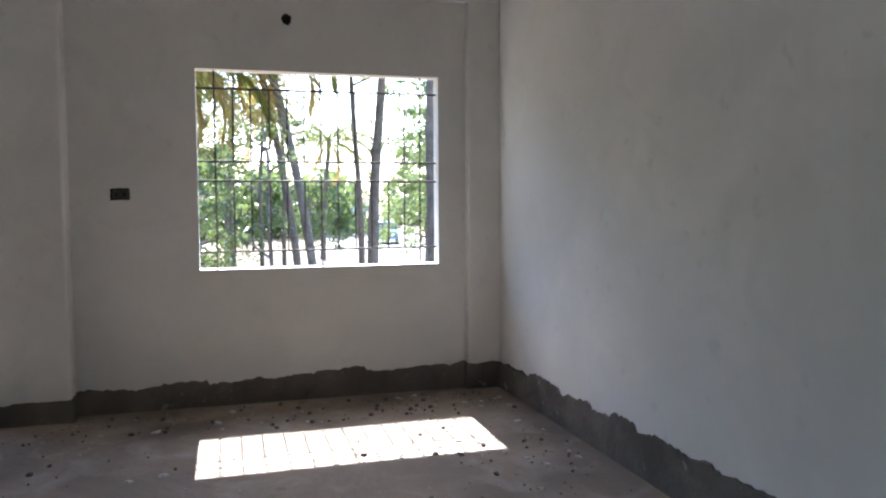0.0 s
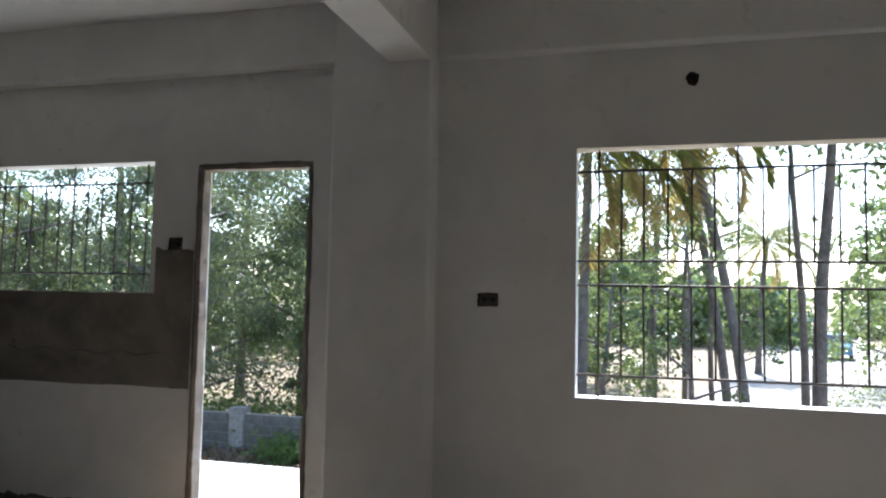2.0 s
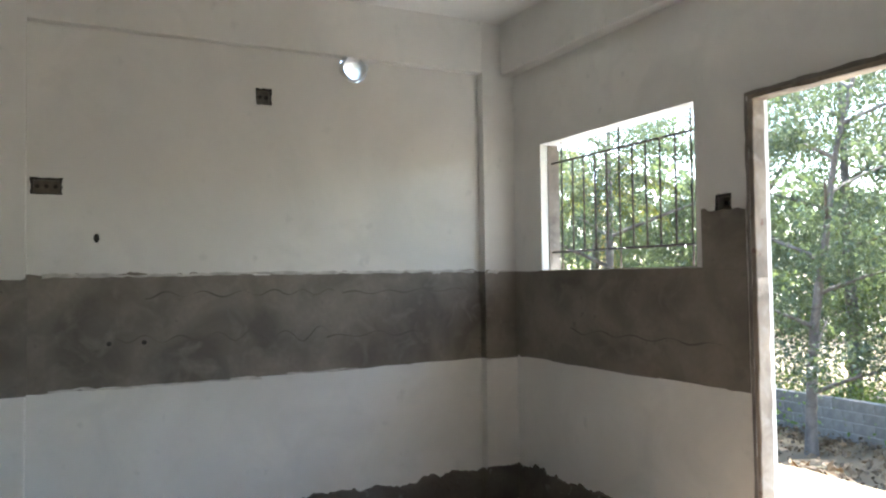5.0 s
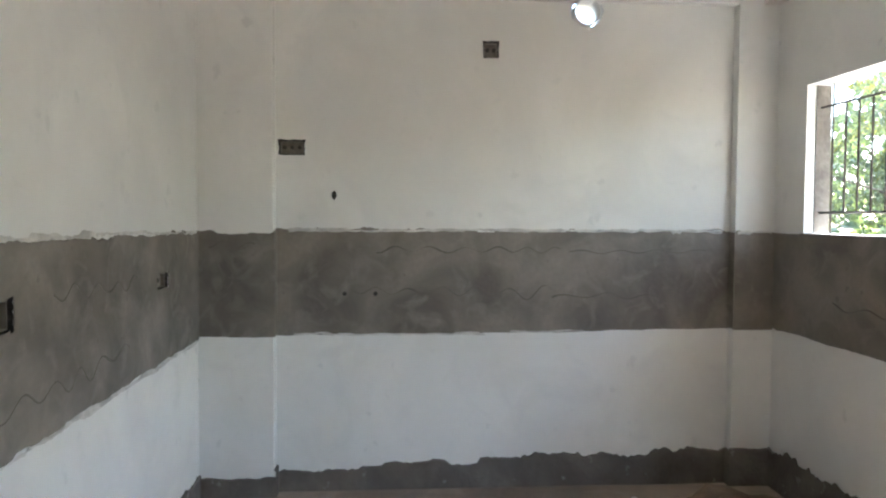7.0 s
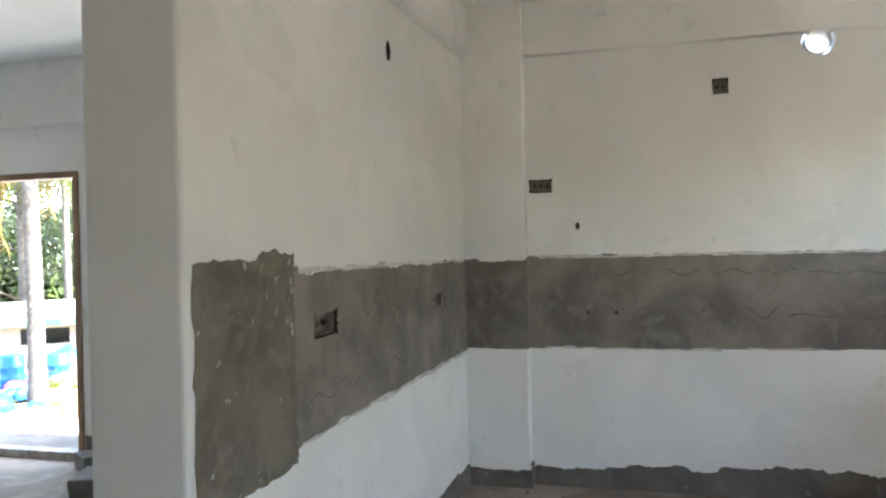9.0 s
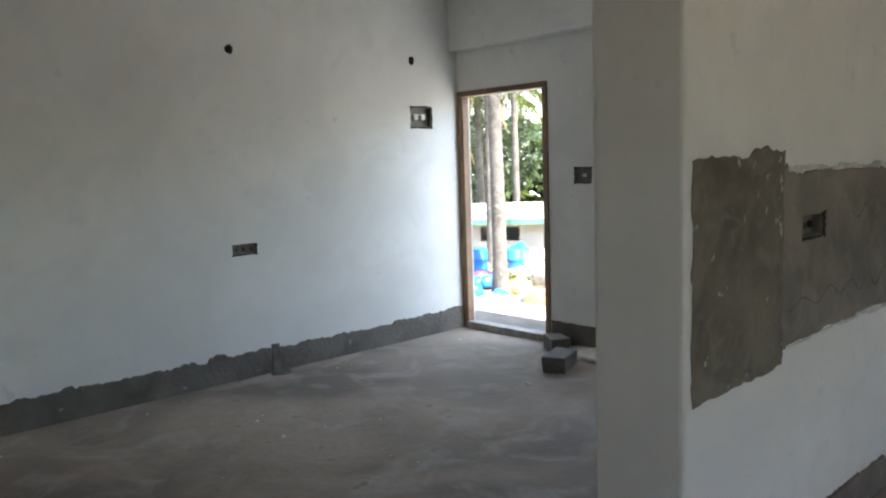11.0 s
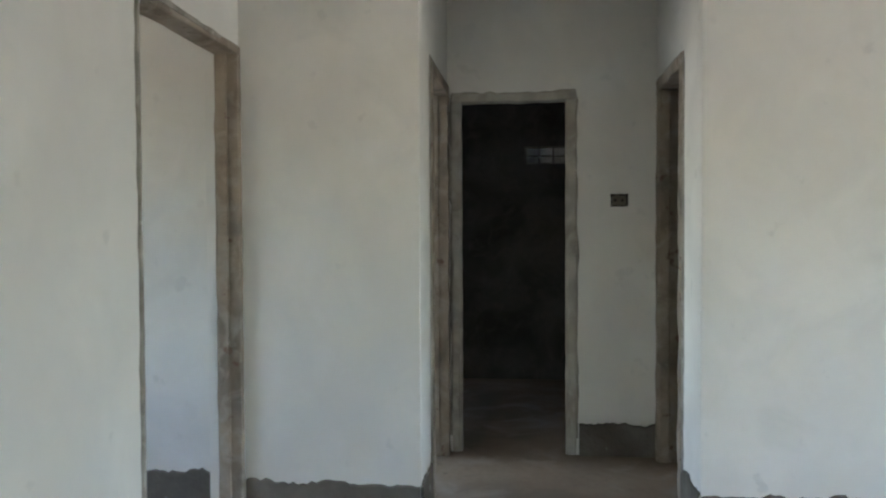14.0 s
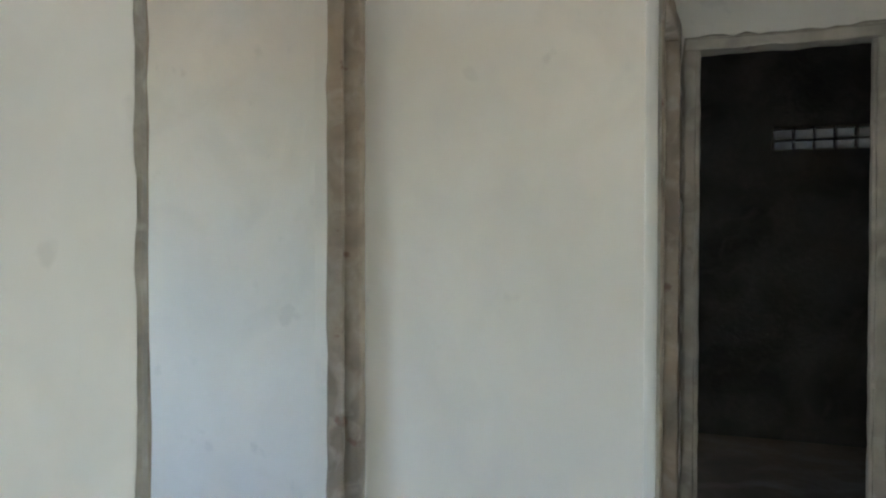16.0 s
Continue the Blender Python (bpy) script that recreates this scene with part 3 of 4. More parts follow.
ragged_strip("putty_smear", (0.07, 0.03), (0.07, -0.215), 0.02, 0.23, 1.352, 1.366, M_CHIP, LIP, 0.012, 0.01, 0.003, seed=76, lift=0.004)

WAVE = "wavy line scored into the cement band"
for i, (a, b, z, am, wv) in enumerate([(0.15, 1.0, 1.24, 0.018, 0.24), (1.05, 2.15, 1.245, 0.03, 0.19), (0.45, 1.1, 0.965, 0.018, 0.26), (1.1, 2.3, 1.0, 0.034, 0.19)]):
    squiggle("scored_line", (0.0, -0.215), (0.0, -2.95), a, b, z, am, wv, 40 + i, WAVE)
squiggle("scored_line", (0.10, -2.95), (0.10, -3.376), 0.1, 0.36, 1.27, 0.02, 0.16, 50, WAVE)
squiggle("scored_line", P_A, P_B, 1.1, 1.9, 1.16, 0.03, 0.2, 51, WAVE)
squiggle("scored_line", P_A, P_B, 1.2, 2.5, 0.86, 0.04, 0.22, 52, WAVE)
squiggle("scored_line", K_A, K_B, 1.4, 2.6, 0.98, 0.02, 0.3, 53, WAVE)


# ---- door frames ----
def ragged_post(name, lo, hi, mat, parent, seed, amp=0.004):
    """A rough-sawn post, cut into short lengths so that its arrises waver."""
    rng = random.Random(seed)
    ax = max(range(3), key=lambda k: hi[k] - lo[k])
    n = max(2, int((hi[ax] - lo[ax]) / 0.08))
    bm = bmesh.new()
    rings = []
    o = [k for k in range(3) if k != ax]
    for i in range(n + 1):
        ring = []
        for a, b in ((0, 0), (1, 0), (1, 1), (0, 1)):
            p = [0, 0, 0]
            p[ax] = lo[ax] + (hi[ax] - lo[ax]) * i / n
            p[o[0]] = (hi if a else lo)[o[0]] + rng.uniform(-amp, amp)
            p[o[1]] = (hi if b else lo)[o[1]] + rng.uniform(-amp, amp)
            ring.append(bm.verts.new(p))
        rings.append(ring)
    for a, b in zip(rings, rings[1:]):
        for k in range(4):
            bm.faces.new((a[k], a[(k + 1) % 4], b[(k + 1) % 4], b[k]))
    bm.faces.new(rings[0])
    bm.faces.new(rings[-1])
    bmesh.ops.recalc_face_normals(bm, faces=bm.faces)
    return bevelled(finish(bm, name, mat, parent=parent), 0.004, 1)


def door_frame(name, axis, pos, a0, a1, top, depth, label, mat, post=0.06, seed=1, sill=False, stop=True, amp=0.004, fill=0.02):
    """Two posts and a head in a wall opening. axis x: wall runs along x at y = pos[0]..pos[1]; axis y likewise."""
    root = new(name)
    root.location = ((a0 + a1) / 2, pos[0], FLOOR) if axis == "x" else (pos[0], (a0 + a1) / 2, FLOOR)
    inv = root.location.copy()

    def P(u0, u1, v0, v1, z0, z1):
        lo, hi = ((u0, v0, z0), (u1, v1, z1)) if axis == "x" else ((v0, u0, z0), (v1, u1, z1))
        return [lo[k] - inv[k] for k in range(3)], [hi[k] - inv[k] for k in range(3)]

    d0, d1 = pos
    ragged_post("jamb", *P(a0, a0 + post, d0, d1, FLOOR, top - post), mat, root, seed, amp)
    ragged_post("jamb", *P(a1 - post, a1, d0, d1, FLOOR, top - post), mat, root, seed + 1, amp)
    ragged_post("head", *P(a0, a1, d0, d1, top - post, top), mat, root, seed + 2, amp)
    if stop:
        e0, e1 = d0 + (d1 - d0) * 0.45, d0 + (d1 - d0) * 0.9
        ragged_post("stop", *P(a0 + post - 0.002, a0 + post + 0.014, e0, e1, FLOOR, top - post), mat, root, seed + 3, amp * 0.6)
        ragged_post("stop", *P(a1 - post - 0.014, a1 - post + 0.002, e0, e1, FLOOR, top - post), mat, root, seed + 4, amp * 0.6)
    if sill:
        ragged_post("sill", *P(a0 + post, a1 - post, d0, d1, FLOOR, FLOOR + 0.06), M_MORTAR, root, seed + 5, amp)
    return tagged(root, label, "door frame")


door_frame("door_frame", "x", (0.035, 0.115), 2.075, 2.84, 2.15, 0.1, "cement-smeared wooden door frame of the kitchen back doorway", M_JAMB, 0.03, 61, stop=False)
door_frame("door_frame", "x", (-8.45, -8.325), 5.0, 5.735, 2.095, 0.1, "cement-smeared narrow door frame at the passage end", M_JAMB_PALE, 0.044, 67)
door_frame("door_frame", "y", (4.42, 4.545), -8.29, -7.55, 2.135, 0.1, "cement-smeared wooden door frame in the passage", M_JAMB, 0.06, 73)
door_frame("door_frame", "y", (5.745, 5.87), -8.29, -7.51, 2.135, 0.1, "cement-smeared wooden door frame in the passage", M_JAMB, 0.06, 79)
door_frame("door_frame", "y", (6.585, 6.70), -7.15, -6.205, 2.13, 0.1, "cement-smeared wooden bedroom door frame", M_JAMB, 0.036, 85, amp=0.003)
door_frame("door_frame", "y", (0.46, 0.562), -7.155, -6.135, 2.055, 0.1, "brown wooden front door frame with sill", M_WOOD, 0.048, 91, sill=True, amp=0.0015)


def mortar_surround(name, a, b, s0, s1, top, seed, width=0.035, mat=M_MORTAR):
    """Rough mortar smeared round a door frame, left, right and above it."""
    m = wall_frame(a, b)
    rng = random.Random(seed)
    bm = bmesh.new()
    path = [(s0, FLOOR + 0.1 + (top - FLOOR - 0.1) * i / 40, -1, 0) for i in range(40)]
    path += [(s0 + (s1 - s0) * i / 16, top, 0, 1) for i in range(17)]
    path += [(s1, top - (top - FLOOR - 0.1) * i / 40, 1, 0) for i in range(1, 41)]
    prev = None
    w = width
    for s, z, ds, dz in path:
        if rng.random() < 0.25:
            w = width * rng.uniform(0.35, 1.35)
        q = w + rng.uniform(-0.004, 0.004)
        ring = [bm.verts.new(m @ Vector((s - ds * 0.012, 0.006, z - dz * 0.012))), bm.verts.new(m @ Vector((s + ds * q * 0.5, 0.007 + rng.uniform(0, 0.003), z + dz * q * 0.5))),
                bm.verts.new(m @ Vector((s + ds * q, 0.0005, z + dz * q)))]
        if prev:
            for k in range(2):
                bm.faces.new((prev[k], prev[k + 1], ring[k + 1], ring[k]))
        prev = ring
    bmesh.ops.recalc_face_normals(bm, faces=bm.faces)
    ob = finish(bm, name, mat)
    md = ob.modifiers.new("solid", "SOLIDIFY")
    md.thickness, md.offset = 0.004, 0
    return tagged(ob, "rough mortar smeared around a door frame", "mortar", kind="structure")


mortar_surround("trim_kitchen_door", K_A, K_B, 3.3 - 2.84, 3.3 - 2.075, 2.15, 101, 0.006, M_MORTAR_DARK)
mortar_surround("trim_passage_end", B_A, B_B, 2.0, 2.735, 2.095, 102, 0.014)
mortar_surround("trim_passage_west", (4.53, -7.286), (4.53, -8.34), 0.264, 1.004, 2.135, 103, 0.014)
mortar_surround("trim_passage_east", (5.76, -8.34), (5.76, -7.286), 0.05, 0.83, 2.135, 104, 0.014)
mortar_surround("trim_bedroom", E_A, E_B, 0.15, 1.095, 2.125, 105, 0.01)


# ---- window grilles ----
def rod(bm, a, b, r, sides=7):
    a, b = Vector(a), Vector(b)
    z = (b - a).normalized()
    x = z.orthogonal().normalized()
    y = z.cross(x)
    ra, rb = [], []
    for k in range(sides):
        t = 2 * math.pi * k / sides
        o = (x * math.cos(t) + y * math.sin(t)) * r
        ra.append(bm.verts.new(a + o))
        rb.append(bm.verts.new(b + o))
    for k in range(sides):
        bm.faces.new((ra[k], ra[(k + 1) % sides], rb[(k + 1) % sides], rb[k]))
    bm.faces.new(ra[::-1])
    bm.faces.new(rb)


def grille(name, x0, x1, z0, z1, y, rails, bays, label, spans, full, r=0.0062):
    root = new(name)
    root.location = ((x0 + x1) / 2, y, z0)
    c = root.location
    for z in rails:
        bm = bmesh.new()
        rod(bm, (x0 - 0.01 - c.x, 0, z - c.z), (x1 + 0.01 - c.x, 0, z - c.z + random.uniform(-0.006, 0.006)), r * 1.15)
        finish(bm, "rail", M_IRON, True, root)
    for i in range(1, bays):
        x = x0 + (x1 - x0) * i / bays - c.x + random.uniform(-0.004, 0.004)
        parts = [(z0, z1)] if i in full else spans
        for a, b in parts:
            bm = bmesh.new()
            rod(bm, (x, 0.002, a - c.z), (x + random.uniform(-0.004, 0.004), 0.002, b - c.z), r * 0.95)
            finish(bm, "bar", M_IRON, True, root)
    return tagged(root, label, "window grille")


grille("window_grille", 4.39, 6.024, 0.852, 2.168, 0.065, (0.965, 1.44, 1.57, 2.05), 14, "rusty iron bar grille in the window opening", [(0.965, 1.44), (1.57, 2.05)], (1, 7, 13))
grille("window_grille", 0.392, 1.75, 1.36, 2.185, 0.115, (1.475, 2.06), 12, "rusty iron bar grille in the kitchen window", [(1.475, 2.06)], (1, 6, 11))
box("window_sill", (4.385, -0.006, 0.838), (6.03, 0.12, 0.853), M_PUTTY)
tagged(bpy.data.objects["window_sill"], "white plastered window sill", "window sill", kind="structure")


box("window_reveal", (0.388, 0.085, 1.362), (0.398, 0.172, 2.183), M_MORTAR_DARK)
tagged(bpy.data.objects["window_reveal"], "bare brown unplastered outer window reveal", "window reveal", kind="structure")


# ---- fittings in the chases ----
def pipe_sleeve(name, at_y, at_z, r):
    bm = bmesh.new()
    n, rings = 24, []
    for x, rr in ((-0.19, r), (0.035, r), (0.035, r - 0.006), (-0.19, r - 0.006)):
        rings.append([bm.verts.new((x, rr * math.cos(2 * math.pi * k / n), rr * math.sin(2 * math.pi * k / n))) for k in range(n)])
    for a, b in zip(rings, rings[1:] + rings[:1]):
        for k in range(n):
            bm.faces.new((a[k], a[(k + 1) % n], b[(k + 1) % n], b[k]))
    bmesh.ops.recalc_face_normals(bm, faces=bm.faces)
    ob = finish(bm, name, M_PVC, True)
    ob.location = (0.0, at_y, at_z)
    return tagged(ob, "white plastic pipe sleeve through the kitchen wall", "pipe")


pipe_sleeve("pipe_sleeve", -1.125, 2.655, 0.078)
# mortar packed round the sleeve
bm = bmesh.new()
n = 32
inner = [bm.verts.new((0.0004, -1.12 + 0.096 * math.cos(2 * math.pi * k / n) * random.uniform(0.93, 1.08), 2.66 + 0.09 * math.sin(2 * math.pi * k / n) * random.uniform(0.93, 1.05))) for k in range(n)]
outer = []
for k in range(n):
    cx, cz = math.cos(2 * math.pi * k / n), math.sin(2 * math.pi * k / n)
    e = max(abs(cx), abs(cz))
    outer.append(bm.verts.new((0.0004, -1.12 + cx / e * 0.101, 2.66 + cz / e * 0.101)))
for k in range(n):
    bm.faces.new((inner[k], inner[(k + 1) % n], outer[(k + 1) % n], outer[k]))
ob = finish(bm, "trim_pipe_hole", M_PUTTY)
tagged(ob, "white plaster round the pipe hole", "plaster", kind="structure")


def conduit_box(name, m, w, h, d, label, lugs=2, plate=False):
    root = new(name)
    root.matrix_world = m
    bm = bmesh.new()
    t = 0.004
    add_box(bm, (-w / 2, -d, -h / 2), (w / 2, -d + t, h / 2))
    for lo, hi in (((-w / 2, -d, -h / 2), (-w / 2 + t, 0.0, h / 2)), ((w / 2 - t, -d, -h / 2), (w / 2, 0.0, h / 2)),
                   ((-w / 2 + t, -d, -h / 2), (w / 2 - t, 0.0, -h / 2 + t)), ((-w / 2 + t, -d, h / 2 - t), (w / 2 - t, 0.0, h / 2))):
        add_box(bm, lo, hi)
    bmesh.ops.recalc_face_normals(bm, faces=bm.faces)
    finish(bm, "back_box", M_METAL, parent=root)
    for i in range(lugs):
        bm = bmesh.new()
        x = (i + 0.5) / lugs * w - w / 2
        rod(bm, (x, -d + t, 0), (x, -d * 0.35, 0), min(w, h) * 0.16, 10)
        finish(bm, "conduit_stub", M_RECESS_SHADE, parent=root)
    if plate == 2:
        # white stub imitates the daylight seen through a hole in the box
        bm = bmesh.new()
        rod(bm, (0, -d + t, 0), (0, -d * 0.3, 0), 0.013, 12)
        finish(bm, "white_bush", M_PVC, parent=root)
    elif plate:
        bm = bmesh.new()
        add_box(bm, (-w * 0.3, -d * 0.6, -h * 0.12), (w * 0.3, -d * 0.35, h * 0.16))
        bmesh.ops.recalc_face_normals(bm, faces=bm.faces)
        finish(bm, "terminal_rail", M_PVC, parent=root)
    return tagged(root, label, "electrical box", group="electrical boxes")


def at_wall(a, b, s, z):
    return wall_frame(a, b) @ Matrix.Translation((s, -0.006, z))


conduit_box("electrical_box", at_wall(S_A, S_B, 0.58, 1.829), 0.225, 0.165, 0.05, "open metal distribution box sunk in the wall", 3, True)
conduit_box("electrical_box", at_wall(S_A, S_B, 2.309, 0.869), 0.175, 0.065, 0.03, "empty metal socket box sunk in the wall", 3)
conduit_box("electrical_box", at_wall(P_A, P_B, 2.25, 1.142), 0.17, 0.09, 0.04, "open metal switch box in the cement band", 2)
conduit_box("electrical_box", at_wall(P_A, P_B, 0.74, 1.125), 0.15, 0.07, 0.025, "open metal switch box in the cement band", 1)
conduit_box("electrical_box", at_wall(N_A, N_B, 6.7 - 3.916, 1.354), 0.095, 0.06, 0.04, "empty switch box cut into the wall", 2)
conduit_box("electrical_box", at_wall(L_A, L_B, 2.20, 1.307), 0.15, 0.11, 0.03, "brown open switch box beside the front door", 0, 2)
conduit_box("electrical_box", at_wall(B_A, B_B, 1.746, 1.455), 0.08, 0.055, 0.04, "empty switch box cut into the wall", 2)
conduit_box("electrical_box", at_wall(K_A, K_B, 3.3 - 1.925, 1.66), 0.08, 0.068, 0.04, "empty switch box above the cement patch", 1)
conduit_box("electrical_box", at_wall(W_A, W_B, 0.2 + 1.694, 2.426), 0.075, 0.08, 0.03, "empty socket box cut into the wall", 2)
conduit_box("electrical_box", at_wall(W_A, W_B, 0.2 + 2.856, 1.839), 0.13, 0.07, 0.03, "empty socket box cut into the wall", 3)

# dark rods stand where small pipe holes are, their shade given as colour
for yy in (-2.55, -2.37):
    bm = bmesh.new()
    rod(bm, (0.0, yy, 0.985), (0.016, yy, 0.985), 0.013, 12)
    rod(bm, (0.016, yy, 0.985), (0.019, yy, 0.985), 0.009, 12)
    tagged(finish(bm, "pipe_stub", M_RECESS_SHADE), "small dark rod in place of a shaded pipe hole", "pipe stub", group="pipe stubs")

# vent with lattice blocks in the dark room
vent = new("vent_lattice")
vent.location = (5.0, DARK_BACK - 0.05, 1.86)
for k in range(6):
    box("mullion", (-0.31 + k * 0.124 - 0.008, -0.04, 0.0), (-0.31 + k * 0.124 + 0.008, 0.04, 0.16), M_SKIRT, vent, 0.002)
for z in (0.006, 0.08, 0.154):
    box("bar", (-0.32, -0.035, z - 0.007), (0.32, 0.035, z + 0.007), M_CEMENT, vent, 0.002)
tagged(vent, "pale concrete lattice vent in the dark room", "vent")


# ---- loose things inside ----
def lump(name, at, size, mat, label, category, seed):
    bm = bmesh.new()
    bmesh.ops.create_icosphere(bm, subdivisions=3, radius=1)
    for v in bm.verts:
        k = 1 + 0.35 * noise.noise(v.co * 1.6 + Vector((seed, 0, 0))) + 0.15 * noise.noise(v.co * 5 + Vector((0, seed, 0)))
        v.co = Vector((v.co.x * size[0] * k, v.co.y * size[1] * k, max(-0.02, v.co.z) * size[2] * k))
    ob = finish(bm, name, mat, True)
    ob.location = at
    return tagged(ob, label, category)


def concrete_block(at, rz, size, label):
    bm = bmesh.new()
    add_box(bm, (-size[0] / 2, -size[1] / 2, 0), (size[0] / 2, size[1] / 2, size[2]), jitter=0.008, rng=random.Random(5))
    bmesh.ops.recalc_face_normals(bm, faces=bm.faces)
    bmesh.ops.subdivide_edges(bm, edges=bm.edges, cuts=3, use_grid_fill=True)
    for v in bm.verts:
        v.co += Vector((noise.noise(v.co * 25), noise.noise(v.co * 25 + Vector((7, 0, 0))), 0)) * 0.006
    ob = bevelled(finish(bm, "concrete_block", M_BLOCK), 0.008, 2)
    ob.matrix_world = pose(*at, 0, 0, rz)
    return tagged(ob, label, "block")


concrete_block((1.12, -5.60, FLOOR), 20, (0.29, 0.16, 0.12), "broken grey concrete block lying on the floor")
concrete_block((0.72, -5.95, FLOOR), 62, (0.2, 0.15, 0.12), "chipped grey concrete block by the front door")
lump("mortar_heap", (0.62, -5.55, FLOOR), (0.22, 0.35, 0.05), M_CHIP, "small heap of pale plaster debris by the wall", "debris", 4)
lump("sand_heap", (0.75, -0.42, KFLOOR), (0.55, 0.32, 0.14), M_SAND, "heap of brown sand and rubble on the floor", "sand heap", 2)
lump("sand_heap", (2.6, -0.24, KFLOOR + 0.05), (0.6, 0.32, 0.2), M_SAND, "heap of brown soil and rubble at the doorway", "sand heap", 6)
lump("mortar_heap", (2.51, -7.08, FLOOR), (0.09, 0.06, 0.03), M_GRIT, "dropped mortar lump below the socket", "debris", 9)
box("conduit_trench", (2.485, -7.15, FLOOR), (2.545, -7.135, 0.15), M_GRIT)
tagged(bpy.data.objects["conduit_trench"], "mortar-filled conduit chase down the wall base", "chase", kind="structure")


def crumbs(name, mat, count, areas, smin, smax, flat, label, seed):
    rng = random.Random(seed)
    bm = bmesh.new()
    for _ in range(count):
        x0, x1, y0, y1 = rng.choice(areas)
        x, y = rng.uniform(x0, x1), rng.uniform(y0, y1)
        base = KFLOOR + (FLOOR - KFLOOR) * max(0.0, (x + 0.2) / 3.31 * 2.2 - 1.2) if x < 3.1 and y > -3.4 else FLOOR
        s = smin + (smax - smin) * rng.random() ** 3
        m = pose(x, y, base + 0.004 + s * flat * 0.3, rng.uniform(-12, 12), rng.uniform(-12, 12), rng.uniform(0, 360))
        n = rng.randint(4, 6)
        top = [bm.verts.new(m @ Vector((s * rng.uniform(0.5, 1) * math.cos(6.283 * k / n), s * rng.uniform(0.4, 1) * math.sin(6.283 * k / n), s * flat * rng.uniform(0.6, 1)))) for k in range(n)]
        low = [bm.verts.new(m @ Vector((s * rng.uniform(0.8, 1.1) * math.cos(6.283 * k / n), s * rng.uniform(0.7, 1.1) * math.sin(6.283 * k / n), -0.008))) for k in range(n)]
        bm.faces.new(top)
        for k in range(n):
            bm.faces.new((low[k], low[(k + 1) % n], top[(k + 1) % n], top[k]))
    bmesh.ops.recalc_face_normals(bm, faces=bm.faces)
    return tagged(finish(bm, name, mat), label, "debris", kind="stuff")


AREAS = [(3.2, 6.4, -2.6, -0.15), (3.4, 6.4, -0.6, -0.1), (0.2, 3.0, -3.3, -0.2), (0.6, 6.4, -7.0, -4.0), (5.6, 6.4, -3.0, -0.3)]
crumbs("putty_flakes", M_CHIP, 190, AREAS, 0.005, 0.035, 0.12, "pale putty flakes scattered over the floor", 11)
crumbs("mortar_crumbs", M_GRIT, 420, AREAS[:3] + AREAS[4:], 0.003, 0.02, 0.5, "dark mortar crumbs scattered over the floor", 12)

# ---- outside ----
M_LITTER = material("dry_leaf_litter", (0.13, 0.085, 0.045), 0.9, 0.3, 3.0, 30.0, 0.2, second=(0.20, 0.14, 0.07))
def step_up(v):
    return 0.5 + 0.5 * math.tanh(v / 2)


def ground_z(x, y):
    n = step_up((y - 4.2) * 2.2)
    z = -0.35 - 0.25 * step_up((-x - 2.2) * 3) - 0.8 * step_up((-x - 7.5) * 0.7) * (1 - n)
    return z * (1 - n) - 1.8 * n


def ground():
    xs = [-600, -300, -150, -80, -50, -35] + [-26 + k for k in range(53)] + [32, 45, 70, 110, 200, 400, 600]
    ys = [-600, -300, -120, -60, -35, -25] + [-18 + 0.75 * k for k in range(64)] + [34, 42, 60, 90, 150, 300, 600]
    bm = bmesh.new()
    g = [[bm.verts.new((x, y, ground_z(x, y) + (0.10 * noise.noise((x * 0.5, y * 0.5, 0)) if abs(x) < 27 and abs(y) < 33 and not (-0.5 < x < 10 and -11.5 < y < 0.5) else 0))) for y in ys] for x in xs]
    for i in range(len(xs) - 1):
        for j in range(len(ys) - 1):
            bm.faces.new((g[i][j], g[i + 1][j], g[i + 1][j + 1], g[i][j + 1]))
    return tagged(finish(bm, "ground", M_GROUND, True), "dry sandy earth with sparse yellow grass", "ground", kind="structure")


ground()
slab("pavement_back", (-3.0, 0.172, -0.30), (3.25, 1.95, -0.10), M_SLAB, "sunlit concrete apron behind the kitchen", "apron")
slab("pavement_front", (-0.8, -12.0, -0.40), (0.23, -3.4, -0.10), M_SLAB, "sunlit concrete veranda before the front door", "veranda")
slab("plinth", (-0.25, -11.3, -1.9), (9.9, 0.11, -0.36), M_SLAB, "concrete plinth under the house", "plinth")

bm = bmesh.new()
rp = [(9, 20), (10.5, 28), (12.5, 36), (15, 48), (18, 70), (20, 110)]
prev = None
for x, y in rp:
    w = 3.0 + 0.02 * y
    cur = [bm.verts.new((x - w, y, -1.66)), bm.verts.new((x + w, y, -1.66))]
    if prev:
        bm.faces.new((prev[0], prev[1], cur[1], cur[0]))
    prev = cur
tagged(finish(bm, "road", M_ROAD), "pale sunlit dirt road", "road", kind="structure")


def compound_wall(x0, x1, y, base, rows):
    root = new("compound_wall")
    root.location = (x0, y, base)
    shared = None
    L, H, T = 0.42, 0.2, 0.18
    box("mortar_core", (0.0, -T / 2 + 0.012, 0), (x1 - x0, T / 2 - 0.012, rows * H), M_MORTAR, root)
    for r in range(rows):
        n = int((x1 - x0) / L)
        for i in range(n):
            if shared is None:
                bm = bmesh.new()
                add_box(bm, (0.005, -T / 2, 0.005), (L - 0.007, T / 2, H - 0.007), jitter=0.003, rng=random.Random(2))
                bmesh.ops.recalc_face_normals(bm, faces=bm.faces)
                ob = finish(bm, "block", M_BLOCK, parent=root)
                shared = ob.data
            else:
                ob = new("block", shared)
                ob.parent = root
            ob.location = (i * L + (L / 2 if r % 2 else 0), random.uniform(-0.006, 0.006), r * H)
